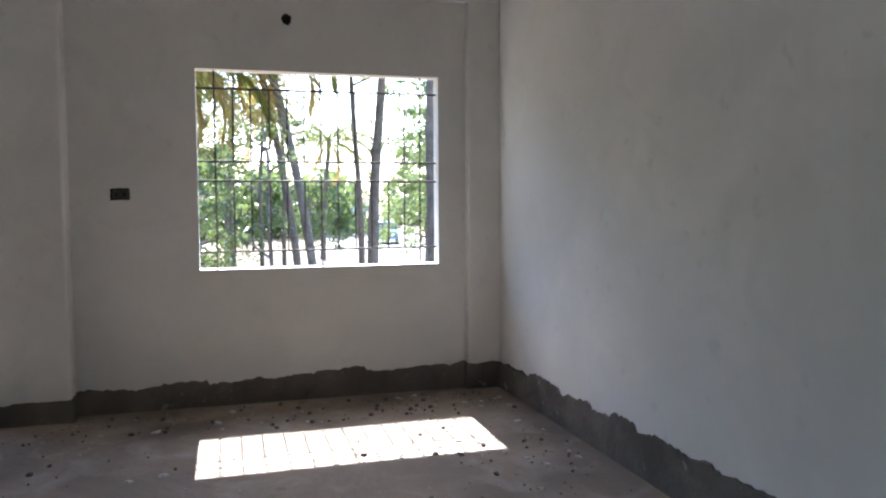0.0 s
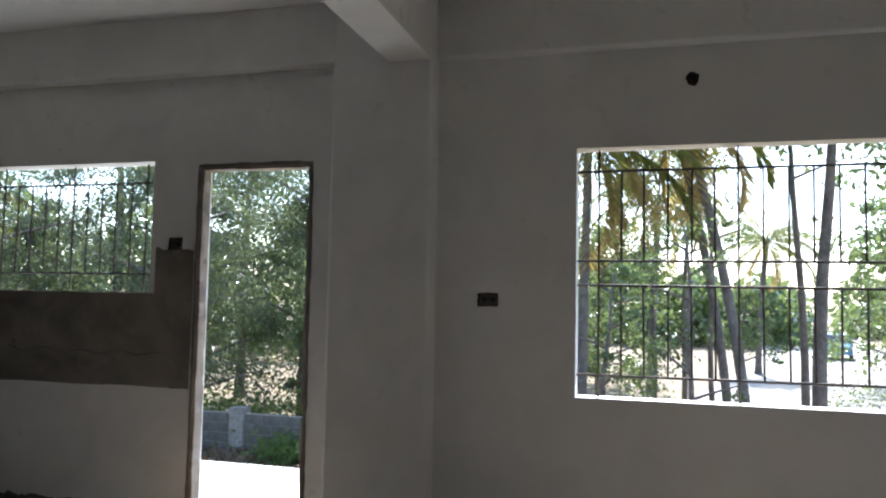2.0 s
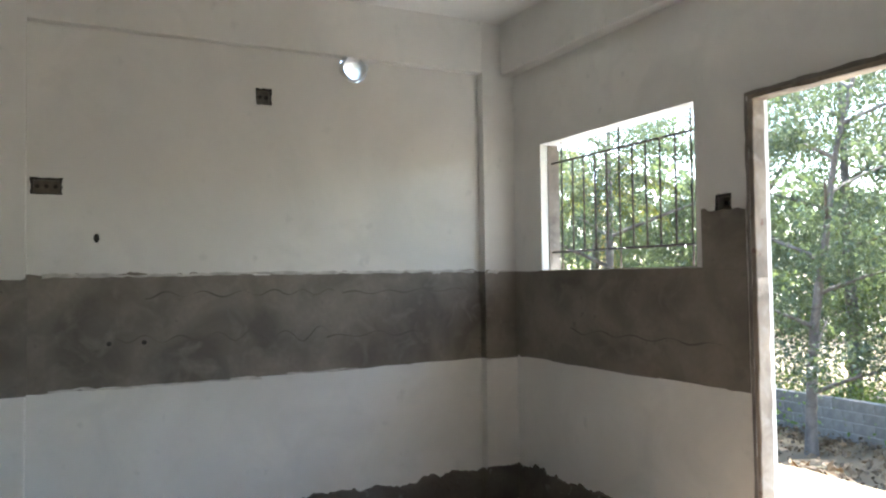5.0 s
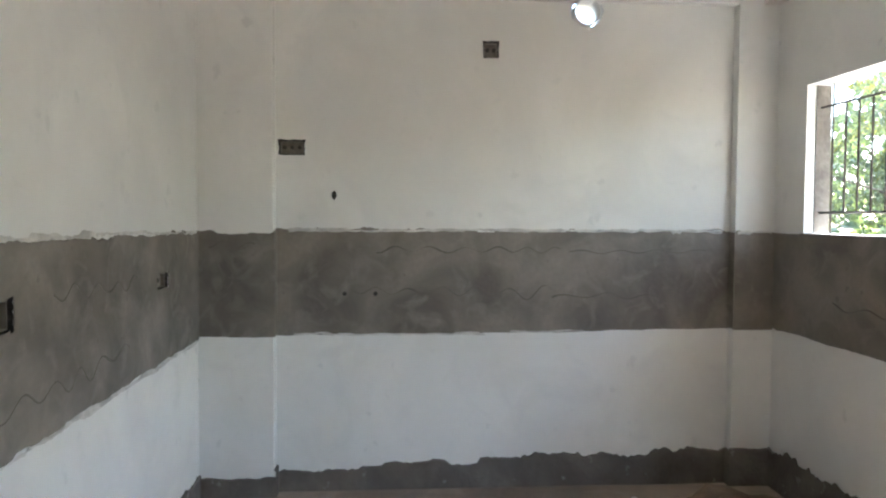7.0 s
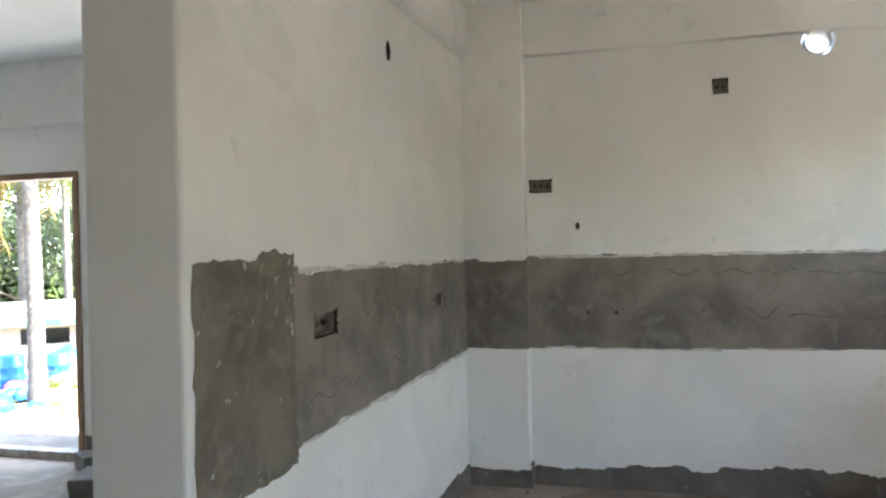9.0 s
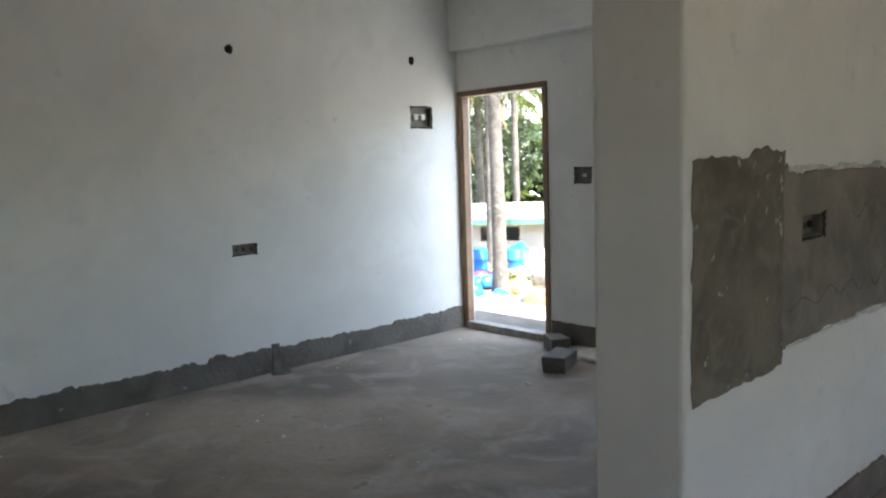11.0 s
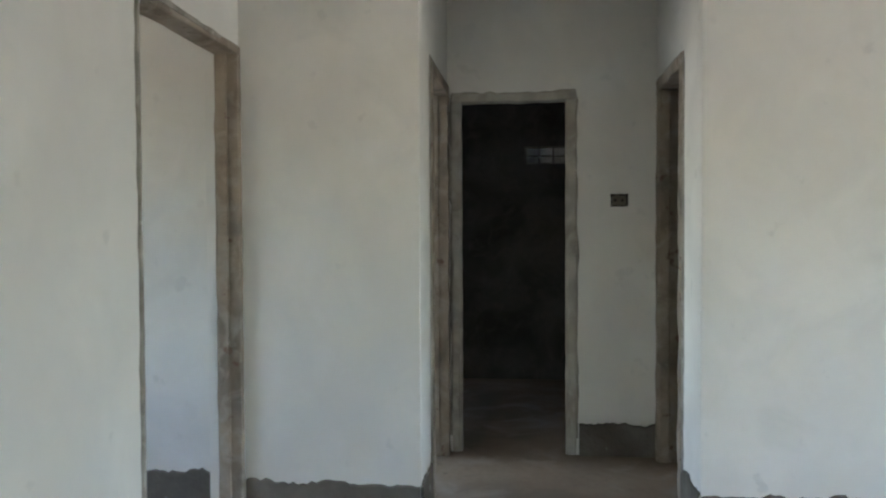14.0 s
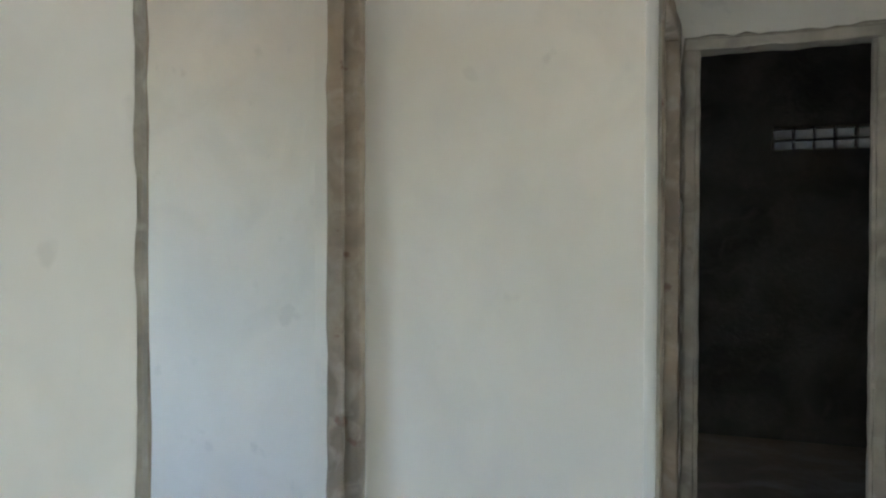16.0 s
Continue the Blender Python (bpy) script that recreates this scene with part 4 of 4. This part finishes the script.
    for i in range(int((x1 - x0) / 3.1) + 1):
        box("pillar", (i * 3.1 - 0.16, -0.16, -0.1), (i * 3.1 + 0.16, 0.16, rows * H + 0.12), M_MORTAR, root, 0.01)
    return tagged(root, "grey concrete block boundary wall with pillars", "boundary wall")


compound_wall(-12.8, 2.6, 10.2, -1.85, 4)


# trees
def tube(bm, pts, radii, sides=10, ring_amp=0.0, ring_step=0):
    rings = []
    for i, (p, r) in enumerate(zip(pts, radii)):
        d = (pts[min(i + 1, len(pts) - 1)] - pts[max(i - 1, 0)]).normalized()
        x = d.orthogonal().normalized()
        x = (Vector((1, 0, 0)) - d * d.x).normalized() if abs(d.x) < 0.9 else x
        y = d.cross(x)
        rr = r * (1 + (ring_amp if ring_step and i % ring_step == 0 else 0))
        rings.append([bm.verts.new(p + (x * math.cos(6.283 * k / sides) + y * math.sin(6.283 * k / sides)) * rr) for k in range(sides)])
    for a, b in zip(rings, rings[1:]):
        for k in range(sides):
            bm.faces.new((a[k], a[(k + 1) % sides], b[(k + 1) % sides], b[k]))
    bm.faces.new(rings[-1])


def leaves(bm, centre, radius, count, size, rng, droop=0.3):
    for _ in range(count):
        v = Vector((rng.gauss(0, 1), rng.gauss(0, 1), rng.gauss(0, 1)))
        p = centre + Vector((v.x * radius.x, v.y * radius.y, v.z * radius.z)) * 0.55
        d = Vector((rng.uniform(-1, 1), rng.uniform(-1, 1), rng.uniform(-1, 0.5) - droop)).normalized()
        side = d.cross(Vector((rng.uniform(-1, 1), rng.uniform(-1, 1), rng.uniform(-1, 1)))).normalized()
        s = size * rng.uniform(0.6, 1.4)
        a, b = p, p + d * s
        mid = p + d * s * 0.5
        w = side * s * 0.26
        up = d.cross(side) * s * 0.08
        q = [bm.verts.new(c) for c in (a, mid + w + up, b, mid - w + up)]
        bm.faces.new((q[0], q[1], q[2]))
        bm.faces.new((q[0], q[2], q[3]))


def tree(name, base, height, trunk_r, lean, crown_from, spread, clumps, per, leaf, label, seed, mat=M_LEAF, limbs=7):
    rng = random.Random(seed)
    root = new(name)
    root.location = base
    bm = bmesh.new()
    pts, n = [], 12
    for i in range(n + 1):
        t = i / n
        pts.append(Vector((lean[0] * t * t + 0.12 * noise.noise((t * 3, seed, 0)), lean[1] * t * t + 0.12 * noise.noise((t * 3, 0, seed)), height * 0.85 * t - 0.1)))
    tube(bm, pts, [trunk_r * (1.25 if i == 0 else 1.0) * (1 - 0.7 * i / n) for i in range(n + 1)], 10)
    tips = []
    for k in range(limbs):
        t = crown_from + (0.98 - crown_from) * (k + 0.5) / limbs
        p0 = pts[min(n, int(t * n))]
        ang = k * 2.4 + rng.uniform(-0.4, 0.4)
        ln = spread * rng.uniform(0.6, 1.05) * (1.15 - 0.6 * t)
        p = [p0 + Vector((math.cos(ang) * ln * u, math.sin(ang) * ln * u, ln * (0.45 * u - 0.1 * u * u) + 0.1 * noise.noise((u * 4, k, seed)))) for u in (0, 0.25, 0.5, 0.75, 1)]
        tube(bm, p, [trunk_r * 0.35 * (1 - 0.8 * u) + 0.006 for u in (0, 0.25, 0.5, 0.75, 1)], 6)
        tips += p[2:]
    tips.append(pts[-1])
    finish(bm, "trunk", M_BARK, True, root)
    bm = bmesh.new()
    for _ in range(clumps):
        c = rng.choice(tips) + Vector((rng.gauss(0, 0.22), rng.gauss(0, 0.22), rng.gauss(0, 0.2))) * spread
        r = spread * rng.uniform(0.09, 0.27)
        leaves(bm, c, Vector((r, r, r * 0.7)), per, leaf, rng)
    ob = finish(bm, "foliage", mat, parent=root)
    tagged(ob, kind="stuff")
    return tagged(root, label, "tree")


def palm(name, base, height, lean, label, seed, r=0.15, fronds=16, length=2.6, dry=4):
    rng = random.Random(seed)
    root = new(name)
    root.location = base
    bm = bmesh.new()
    n = int(height / 0.075)
    pts = [Vector((lean[0] * (i / n) ** 1.6, lean[1] * (i / n) ** 1.6, height * i / n - 0.1)) for i in range(n + 1)]
    tube(bm, pts, [r * (1.35 - 0.35 * min(1, i / (0.12 * n))) * (1 - 0.25 * i / n) for i in range(n + 1)], 12, 0.09, 2)
    finish(bm, "trunk", M_PALMBARK, True, root)
    top = pts[-1]
    for mat, cnt, lo, hi in ((M_FROND, fronds, -0.35, 1.15), (M_FROND_DRY, dry, -1.2, -0.55)):
        bm = bmesh.new()
        for k in range(cnt):
            ang = k * 2.399 + rng.uniform(-0.2, 0.2)
            el = lo + (hi - lo) * (k + 0.5) / max(1, cnt)
            h = Vector((math.cos(ang), math.sin(ang), 0))
            ln = length * rng.uniform(0.85, 1.1)
            spine = []
            for i in range(13):
                u = i / 12
                a = el - 1.25 * u * u
                spine.append((spine[-1] if spine else top) + ((h * math.cos(a) + Vector((0, 0, math.sin(a)))) * ln / 12 if spine else Vector()))
            tube(bm, spine, [0.028 * (1 - 0.85 * i / 12) for i in range(13)], 4)
            side = h.cross(Vector((0, 0, 1)))
            for i in range(2, 13):
                for sub in (0, 0.33, 0.66):
                    p = spine[i].lerp(spine[min(12, i + 1)], sub)
                    for sg in (-1, 1):
                        L = 0.62 * length / 2.6 * math.sin(0.5 + 2.3 * i / 13) * rng.uniform(0.8, 1.1)
                        d = (side * sg * 0.75 + h * 0.45 + Vector((0, 0, -0.55 - rng.uniform(0, 0.35)))).normalized()
                        w = h * 0.022
                        q = [bm.verts.new(c) for c in (p - w, p + w, p + d * L * 0.55 + w, p + d * L + Vector((0, 0, -0.05)), p + d * L * 0.55 - w)]
                        bm.faces.new(q)
        ob = finish(bm, "fronds", mat, parent=root)
        tagged(ob, kind="stuff")
    return tagged(root, label, "palm")


def gz(x, y):
    return (x, y, ground_z(x, y))


# beyond the window
tree("tall_tree", gz(8.6, 9.6), 13, 0.24, (0.3, 0.3), 0.62, 3.0, 60, 60, 0.22, "tall tree with thick straight grey trunk", 1)
tree("tall_tree", gz(8.2, 14.2), 14, 0.17, (0.9, 0.2), 0.6, 2.6, 50, 60, 0.22, "slender tall leaning tree with grey trunk", 2)
tree("tall_tree", gz(8.3, 16.4), 13, 0.11, (-0.6, 0.2), 0.6, 2.2, 40, 50, 0.22, "slender tall tree with thin trunk", 3)
palm("coconut_palm", gz(6.55, 12.0), 7.4, (-1.3, 0.3), "coconut palm with curved trunk and yellowing fronds", 4, 0.105, 18, 2.9, 6)
palm("coconut_palm", gz(6.3, 13.2), 8.2, (-1.4, -0.3), "leaning coconut palm with grey trunk", 5, 0.095, 16, 2.8, 4)
palm("coconut_palm", gz(3.4, 11.0), 6.6, (0.1, 0.2), "coconut palm with yellowing fronds", 6, 0.10, 18, 2.8, 6)
palm("coconut_palm", gz(4.6, 24.5), 7.0, (0.3, 0.0), "distant coconut palm with green fronds", 7, 0.14, 16, 2.6, 3)
palm("coconut_palm", gz(9.2, 33.0), 6.2, (0.4, 0.0), "distant coconut palm with green fronds", 8, 0.14, 16, 2.6, 3)
tree("slender_tree", gz(5.4, 15.0), 9, 0.075, (0.3, 0.1), 0.6, 1.3, 22, 60, 0.10, "slender tree with thin grey trunk and sparse crown", 16)
tree("slender_tree", gz(6.2, 17.0), 10, 0.08, (-0.3, 0.1), 0.62, 1.4, 22, 60, 0.10, "slender tree with thin grey trunk and sparse crown", 17)
tree("slender_tree", gz(4.7, 18.5), 9.5, 0.08, (0.2, 0.1), 0.58, 1.5, 26, 60, 0.10, "slender tree with thin grey trunk and sparse crown", 18)
tree("young_tree", gz(5.3, 7.9), 5.2, 0.06, (-0.1, 0.1), 0.4, 1.1, 18, 60, 0.07, "young slender tree with sparse leaves", 9)
tree("young_tree", gz(3.9, 9.2), 4.4, 0.06, (0.2, 0.1), 0.25, 1.1, 20, 80, 0.07, "young bushy tree with green leaves", 10)
tree("young_tree", gz(12.2, 24.0), 6.0, 0.10, (0.2, 0.1), 0.2, 2.2, 45, 100, 0.13, "bushy roadside tree with green leaves", 11)
tree("young_tree", gz(3.2, 17.5), 6.0, 0.10, (0.2, 0.1), 0.3, 2.0, 40, 100, 0.12, "bushy tree with green leaves", 12)
tree("young_tree", gz(8.2, 30.0), 4.6, 0.10, (0.2, 0.1), 0.2, 1.6, 30, 50, 0.18, "low bushy tree by the road", 13)
tree("young_tree", gz(1.6, 27.0), 7.5, 0.14, (0.2, 0.1), 0.2, 3.2, 70, 60, 0.28, "bushy tree with green leaves", 14)
tree("young_tree", gz(14.6, 30.0), 8.0, 0.14, (0.2, 0.1), 0.2, 3.2, 70, 60, 0.28, "bushy tree with green leaves", 15)

# behind the boundary wall
for k, (x, y, h, sp) in enumerate([(-1.2, 13.0, 8.5, 3.0), (-4.0, 14.2, 9.0, 3.2), (-6.6, 13.0, 10.5, 3.3), (-9.4, 13.6, 10.5, 3.3), (-11.6, 12.6, 6.0, 2.0), (1.6, 14.0, 7.5, 2.6), (-2.6, 17.5, 11, 3.6), (-7.8, 17.5, 13, 3.8)]):
    tree("leafy_tree", gz(x, y), h, 0.16, (0.3 * math.sin(k * 2.0), 0.1), 0.16, sp, 125, 260, 0.082, "dense leafy tree with dark glossy foliage", 30 + k, M_LEAF_DARK if k % 2 == 0 else M_LEAF, 10)
tree("leafy_tree", gz(-4.3, 8.6), 8.0, 0.10, (0.9, 0.3), 0.2, 2.6, 95, 240, 0.075, "leafy tree with glossy foliage inside the wall", 45, M_LEAF_DARK, 10)
tree("leafy_tree", gz(-9.0, 8.2), 9.5, 0.13, (-0.2, 0.2), 0.25, 3.2, 140, 240, 0.078, "leafy tree with glossy foliage inside the wall", 46, M_LEAF_DARK, 10)
palm("coconut_palm", gz(-11.6, 9.7), 5.4, (0.2, 0.1), "coconut palm with dark drooping fronds behind the kitchen", 48, 0.12, 18, 2.2, 2)
tree("young_tree", gz(-1.9, 10.9), 4.2, 0.05, (0.2, 0.1), 0.2, 1.2, 40, 45, 0.16, "young bushy tree with bright leaves", 47)


def undergrowth(name, spots, label, seed, mat, size=0.16, per=420):
    rng = random.Random(seed)
    bm = bmesh.new()
    for x, y, r in spots:
        z = ground_z(x, y)
        for _ in range(3):
            leaves(bm, Vector((x + rng.gauss(0, r * 0.5), y + rng.gauss(0, r * 0.5), z + r * 0.35)), Vector((r, r, r * 0.6)), per // 3, size, rng, -0.3)
    return tagged(finish(bm, name, mat), label, "undergrowth", kind="stuff")


undergrowth("shrubs", [(3.4, 9.0, 0.4), (4.6, 8.6, 0.3), (5.6, 9.0, 0.2), (2.8, 13, 0.7), (7.6, 8.8, 0.35), (9.4, 12.0, 0.5), (10.8, 20.0, 0.9), (11.5, 24, 1.0), (2.2, 9.2, 0.8)], "low green shrubs on dry ground", 60, M_LEAF, 0.10, 700)
undergrowth("bank_shrubs", [(-2.0, 9.6, 0.45), (-0.4, 9.5, 0.3), (1.0, 9.6, 0.4), (-1.0, 11.5, 0.9), (-3.4, 11.5, 0.9), (-5.8, 11.6, 0.9), (-8.4, 11.5, 1.0), (0.8, 11.5, 0.9), (-11, 11.4, 1.1), (-2.2, 11.8, 1.3), (-4.6, 12.0, 1.3), (-7.0, 12.0, 1.3), (-9.6, 12.0, 1.3), (-0.2, 12.2, 1.3)], "green weeds along the boundary wall", 61, M_LEAF_SUNLIT, 0.11, 1500)


def grass(name, x0, x1, y0, y1, count, seed):
    rng = random.Random(seed)
    bm = bmesh.new()
    for _ in range(count):
        x, y = rng.uniform(x0, x1), rng.uniform(y0, y1)
        z = ground_z(x, y) - 0.03
        for _b in range(3):
            a = rng.uniform(0, 6.283)
            h = rng.uniform(0.08, 0.28)
            w = Vector((math.cos(a), math.sin(a), 0)) * 0.012
            t = Vector((rng.uniform(-0.1, 0.1), rng.uniform(-0.1, 0.1), h))
            p = Vector((x, y, z))
            bm.faces.new([bm.verts.new(c) for c in (p - w, p + w, p + t)])
    return tagged(finish(bm, name, M_GRASS), "dry yellow grass tufts on the ground", "grass", kind="stuff")


grass("dry_grass", 1.8, 11, 4.5, 19, 8000, 70)


def leaf_litter(x0, x1, y0, y1, count, seed):
    rng = random.Random(seed)
    bm = bmesh.new()
    for _ in range(count):
        x, y = rng.uniform(x0, x1), rng.uniform(y0, y1)
        if noise.noise((x * 0.9, y * 0.9, 3)) + rng.uniform(-0.3, 0.3) < 0.0:
            continue
        leaves(bm, Vector((x, y, ground_z(x, y) + 0.09)), Vector((0.1, 0.1, 0.03)), 2, 0.11, rng, 0.0)
    return tagged(finish(bm, "leaf_litter", M_LITTER), "dry brown fallen leaves on the earth", "leaf litter", kind="stuff")


leaf_litter(-9.0, 1.8, 3.2, 10.0, 6000, 72)


def far_woods(name, arcs, label, seed, mat, leaf=0.9, count=9000):
    rng = random.Random(seed)
    bm = bmesh.new()
    for _ in range(count):
        a0, a1, d0, d1, h = rng.choice(arcs)
        a = math.radians(rng.uniform(a0, a1))
        d = rng.uniform(d0, d1)
        hh = h * (0.65 + 0.5 * noise.noise((a * 14, d * 0.03, seed)))
        x, y = 4.8 + math.cos(a) * d, -3.0 + math.sin(a) * d
        leaves(bm, Vector((x, y, -1.8 + hh * rng.random() ** 0.8)), Vector((0.8, 0.8, 0.6)), 3, leaf, rng)
    return tagged(finish(bm, name, mat), label, "woodland", kind="stuff")


far_woods("distant_woods", [(58, 78, 85, 105, 9), (80, 100, 60, 75, 8), (96, 150, 38, 55, 10), (20, 60, 60, 80, 10)], "distant line of green trees", 80, M_LEAF, 0.9, 9000)
far_woods("distant_woods_west", [(150, 215, 38, 48, 7.5), (205, 235, 36, 44, 8)], "distant line of green trees", 81, M_LEAF, 0.8, 8000)

# beyond the front door
palm("coconut_palm", gz(-3.25, -10.2), 5.2, (0.0, -0.12), "coconut palm with thick ringed grey trunk", 90, 0.115, 20, 2.6, 1)
palm("coconut_palm", gz(-7.5, -14.4), 5.2, (0.1, 0.1), "coconut palm with slender trunk", 91, 0.10, 20, 2.8, 1)
palm("coconut_palm", gz(-12.4, -17.9), 6.2, (0.3, 0.2), "slender coconut palm with pale trunk", 92, 0.11, 18, 2.8, 1)
palm("coconut_palm", gz(-13.0, -20.0), 5.6, (0.3, 0.2), "distant coconut palm with green fronds", 93, 0.14, 22, 3.0, 1)
palm("coconut_palm", gz(-17.0, -14.0), 5.8, (0.3, 0.2), "distant coconut palm with green fronds", 94, 0.14, 22, 3.0, 1)
for k, (x, y, h) in enumerate([(-20, -18, 8), (-18, -25, 8.5), (-22, -12, 8), (-15, -28, 8)]):
    tree("leafy_tree", gz(x, y), h, 0.16, (0.2, 0.1), 0.2, 3.4, 95, 180, 0.15, "dense leafy tree behind the shed", 95 + k, M_LEAF_DARK, 9)


def shed(at, rz, length, depth, height, label):
    root = new("shed")
    bm = bmesh.new()
    add_box(bm, (-length / 2, -depth / 2, -0.2), (length / 2, -depth / 2 + 0.15, 0.75))
    add_box(bm, (-length / 2, -depth / 2, 1.1), (length / 2, -depth / 2 + 0.15, height))
    for k in range(9):
        x = -length / 2 + (length - 0.9) * k / 8
        add_box(bm, (x, -depth / 2 + 0.002, 0.75), (x + 0.9, -depth / 2 + 0.148, 1.1))
    add_box(bm, (-length / 2, depth / 2 - 0.15, -0.2), (length / 2, depth / 2, height))
    add_box(bm, (-length / 2, -depth / 2 + 0.15, -0.2), (-length / 2 + 0.15, depth / 2 - 0.15, height))
    add_box(bm, (length / 2 - 0.15, -depth / 2 + 0.15, -0.2), (length / 2, depth / 2 - 0.15, height))
    bmesh.ops.recalc_face_normals(bm, faces=bm.faces)
    finish(bm, "wall", M_SHEDWALL, parent=root)
    bm = bmesh.new()
    for side in (-1, 1):
        a = [Vector((-length / 2 - 0.3, side * (depth / 2 + 0.5), height - 0.05)), Vector((length / 2 + 0.3, side * (depth / 2 + 0.5), height - 0.05)), Vector((length / 2 + 0.3, 0, height + 0.22)), Vector((-length / 2 - 0.3, 0, height + 0.22))]
        bm.faces.new([bm.verts.new(p) for p in a])
    ob = finish(bm, "roof", M_SHEET, parent=root)
    md = ob.modifiers.new("solid", "SOLIDIFY")
    md.thickness = 0.03
    box("eave_net", (-length / 2 - 0.2, -depth / 2 - 0.5, height - 0.2), (length / 2 + 0.2, -depth / 2 - 0.46, height - 0.07), M_GREEN, root)
    root.matrix_world = pose(*at, 0, 0, rz)
    return tagged(root, label, "shed")


shed((-10.2, -15.2, ground_z(-10.2, -15.2)), 128, 16, 2.4, 1.4, "low whitewashed shed with pale sheet roof")


def barrel(at, label):
    bm = bmesh.new()
    prof = [(0.0, 0), (0.27, 0), (0.29, 0.03), (0.285, 0.28), (0.30, 0.3), (0.285, 0.32), (0.285, 0.58), (0.30, 0.6), (0.285, 0.62), (0.29, 0.87), (0.27, 0.9), (0.22, 0.88), (0, 0.88)]
    rings = [[bm.verts.new((r * math.cos(6.283 * k / 20), r * math.sin(6.283 * k / 20), z)) for k in range(20)] for r, z in prof]
    for a, b in zip(rings, rings[1:]):
        for k in range(20):
            bm.faces.new((a[k], a[(k + 1) % 20], b[(k + 1) % 20], b[k]))
    bmesh.ops.remove_doubles(bm, verts=bm.verts, dist=0.0005)
    bmesh.ops.scale(bm, vec=(0.62, 0.62, 0.62), verts=bm.verts)
    ob = finish(bm, "barrel", M_BLUE, True)
    ob.location = at
    return tagged(ob, label, "barrel", group="barrels by the shed")


b0 = barrel(gz(-5.1, -11.55), "blue plastic barrel standing outdoors")
for x, y in ((-4.6, -12.0), (-6.4, -10.6), (-7.0, -9.6)):
    copy_thing(b0, Matrix.Translation(gz(x, y)))
for k, (x, y, m, lb) in enumerate([(-5.9, -11.4, M_CLOTH, "pile of pale sacks"), (-6.9, -10.9, M_CLOTH, "pile of pale sacks"), (-6.2, -12.4, M_BLUE, "crumpled blue tarpaulin heap"), (-7.6, -10.2, M_BLUE, "crumpled blue tarpaulin heap"), (-5.2, -10.6, M_CLOTH, "pile of pale sacks")]):
    lump("sack_pile" if m is M_CLOTH else "tarpaulin", gz(x, y), (0.55, 0.5, 0.55), m, lb + " on the ground", "sacks" if m is M_CLOTH else "tarpaulin", 20 + k)
rng = random.Random(33)
M_BAGS = [(material("white_sack", (0.68, 0.66, 0.62), 0.8, 0.12, 5.0, 30.0, 0.5), "crumpled white sack"), (material("orange_cloth", (0.52, 0.25, 0.10), 0.85, 0.15, 5.0, 30.0, 0.5), "faded orange cloth bundle"), (M_BLUE, "crumpled blue plastic sheet"),
          (material("purple_cloth", (0.20, 0.10, 0.28), 0.85, 0.15, 5.0, 30.0, 0.5), "purple cloth bundle"), (M_CLOTH, "worn brown sack"), (material("teal_sheet", (0.10, 0.34, 0.40), 0.6, 0.15, 5.0, 30.0, 0.4), "teal plastic sheet bundle")]
for k in range(60):
    x = rng.uniform(-6.8, -1.5)
    y = -2.24 + rng.uniform(0.78, 1.10) * (x - 5.36)
    m, lb = M_BAGS[rng.choice((0, 0, 1, 1, 2, 2, 3, 4, 4, 5))]
    w = rng.uniform(0.10, 0.26)
    lump("sack", gz(x, y), (w * rng.uniform(0.8, 1.3), w, w * rng.uniform(0.6, 1.2)), m, lb + " lying in the yard", "sack", 50 + k)


undergrowth("yard_weeds", [(-4.2, -10.6, 0.3), (-5.4, -9.8, 0.35), (-8.2, -11.5, 0.5), (-9.0, -9.5, 0.6), (-4.2, -13.0, 0.4)], "yellow-green weeds in the yard", 62, M_FROND, 0.07, 500)


def car(at, rz, label):
    root = new("car")
    bm = bmesh.new()
    prof = [(-1.9, 0.35), (-1.92, 0.75), (-1.7, 0.9), (-0.9, 0.98), (-0.35, 1.45), (0.9, 1.5), (1.65, 1.0), (1.9, 0.9), (1.92, 0.35)]
    sides = []
    for y, k in ((-0.8, 1), (-0.72, 1.0), (0.72, 1.0), (0.8, 1)):
        sides.append([bm.verts.new((x, y * (0.82 if z > 1.2 else 1), z)) for x, z in prof])
    for a, b in zip(sides, sides[1:]):
        for i in range(len(prof) - 1):
            bm.faces.new((a[i], a[i + 1], b[i + 1], b[i]))
    bm.faces.new(sides[0])
    bm.faces.new(sides[-1])
    bmesh.ops.recalc_face_normals(bm, faces=bm.faces)
    bevelled(finish(bm, "body", M_CARBLUE, parent=root), 0.06, 3)
    for x0, z0, x1, z1 in ((-0.93, 1.0, -0.40, 1.42), (0.95, 1.46, 1.58, 1.05)):
        nx = -0.02 if x0 < 0 else 0.03
        bm = bmesh.new()
        bm.faces.new([bm.verts.new(p) for p in ((x0 + nx, -0.68, z0 + 0.03), (x0 + nx, 0.68, z0 + 0.03), (x1 + nx, 0.6, z1 + 0.03), (x1 + nx, -0.6, z1 + 0.03))])
        ob = finish(bm, "windscreen", M_GLASSDARK, parent=root)
        md = ob.modifiers.new("solid", "SOLIDIFY")
        md.thickness = 0.01
    for x in (-1.2, 1.2):
        for y in (-0.74, 0.74):
            bm = bmesh.new()
            rod(bm, (x, y - 0.1, 0.31), (x, y + 0.1, 0.31), 0.31, 18)
            finish(bm, "wheel", M_RUBBER, parent=root)
    root.matrix_world = pose(*at, 0, 0, rz)
    return tagged(root, label, "car")


car((15.2, 46.5, -1.66), 78, "blue hatchback parked on the dirt road")
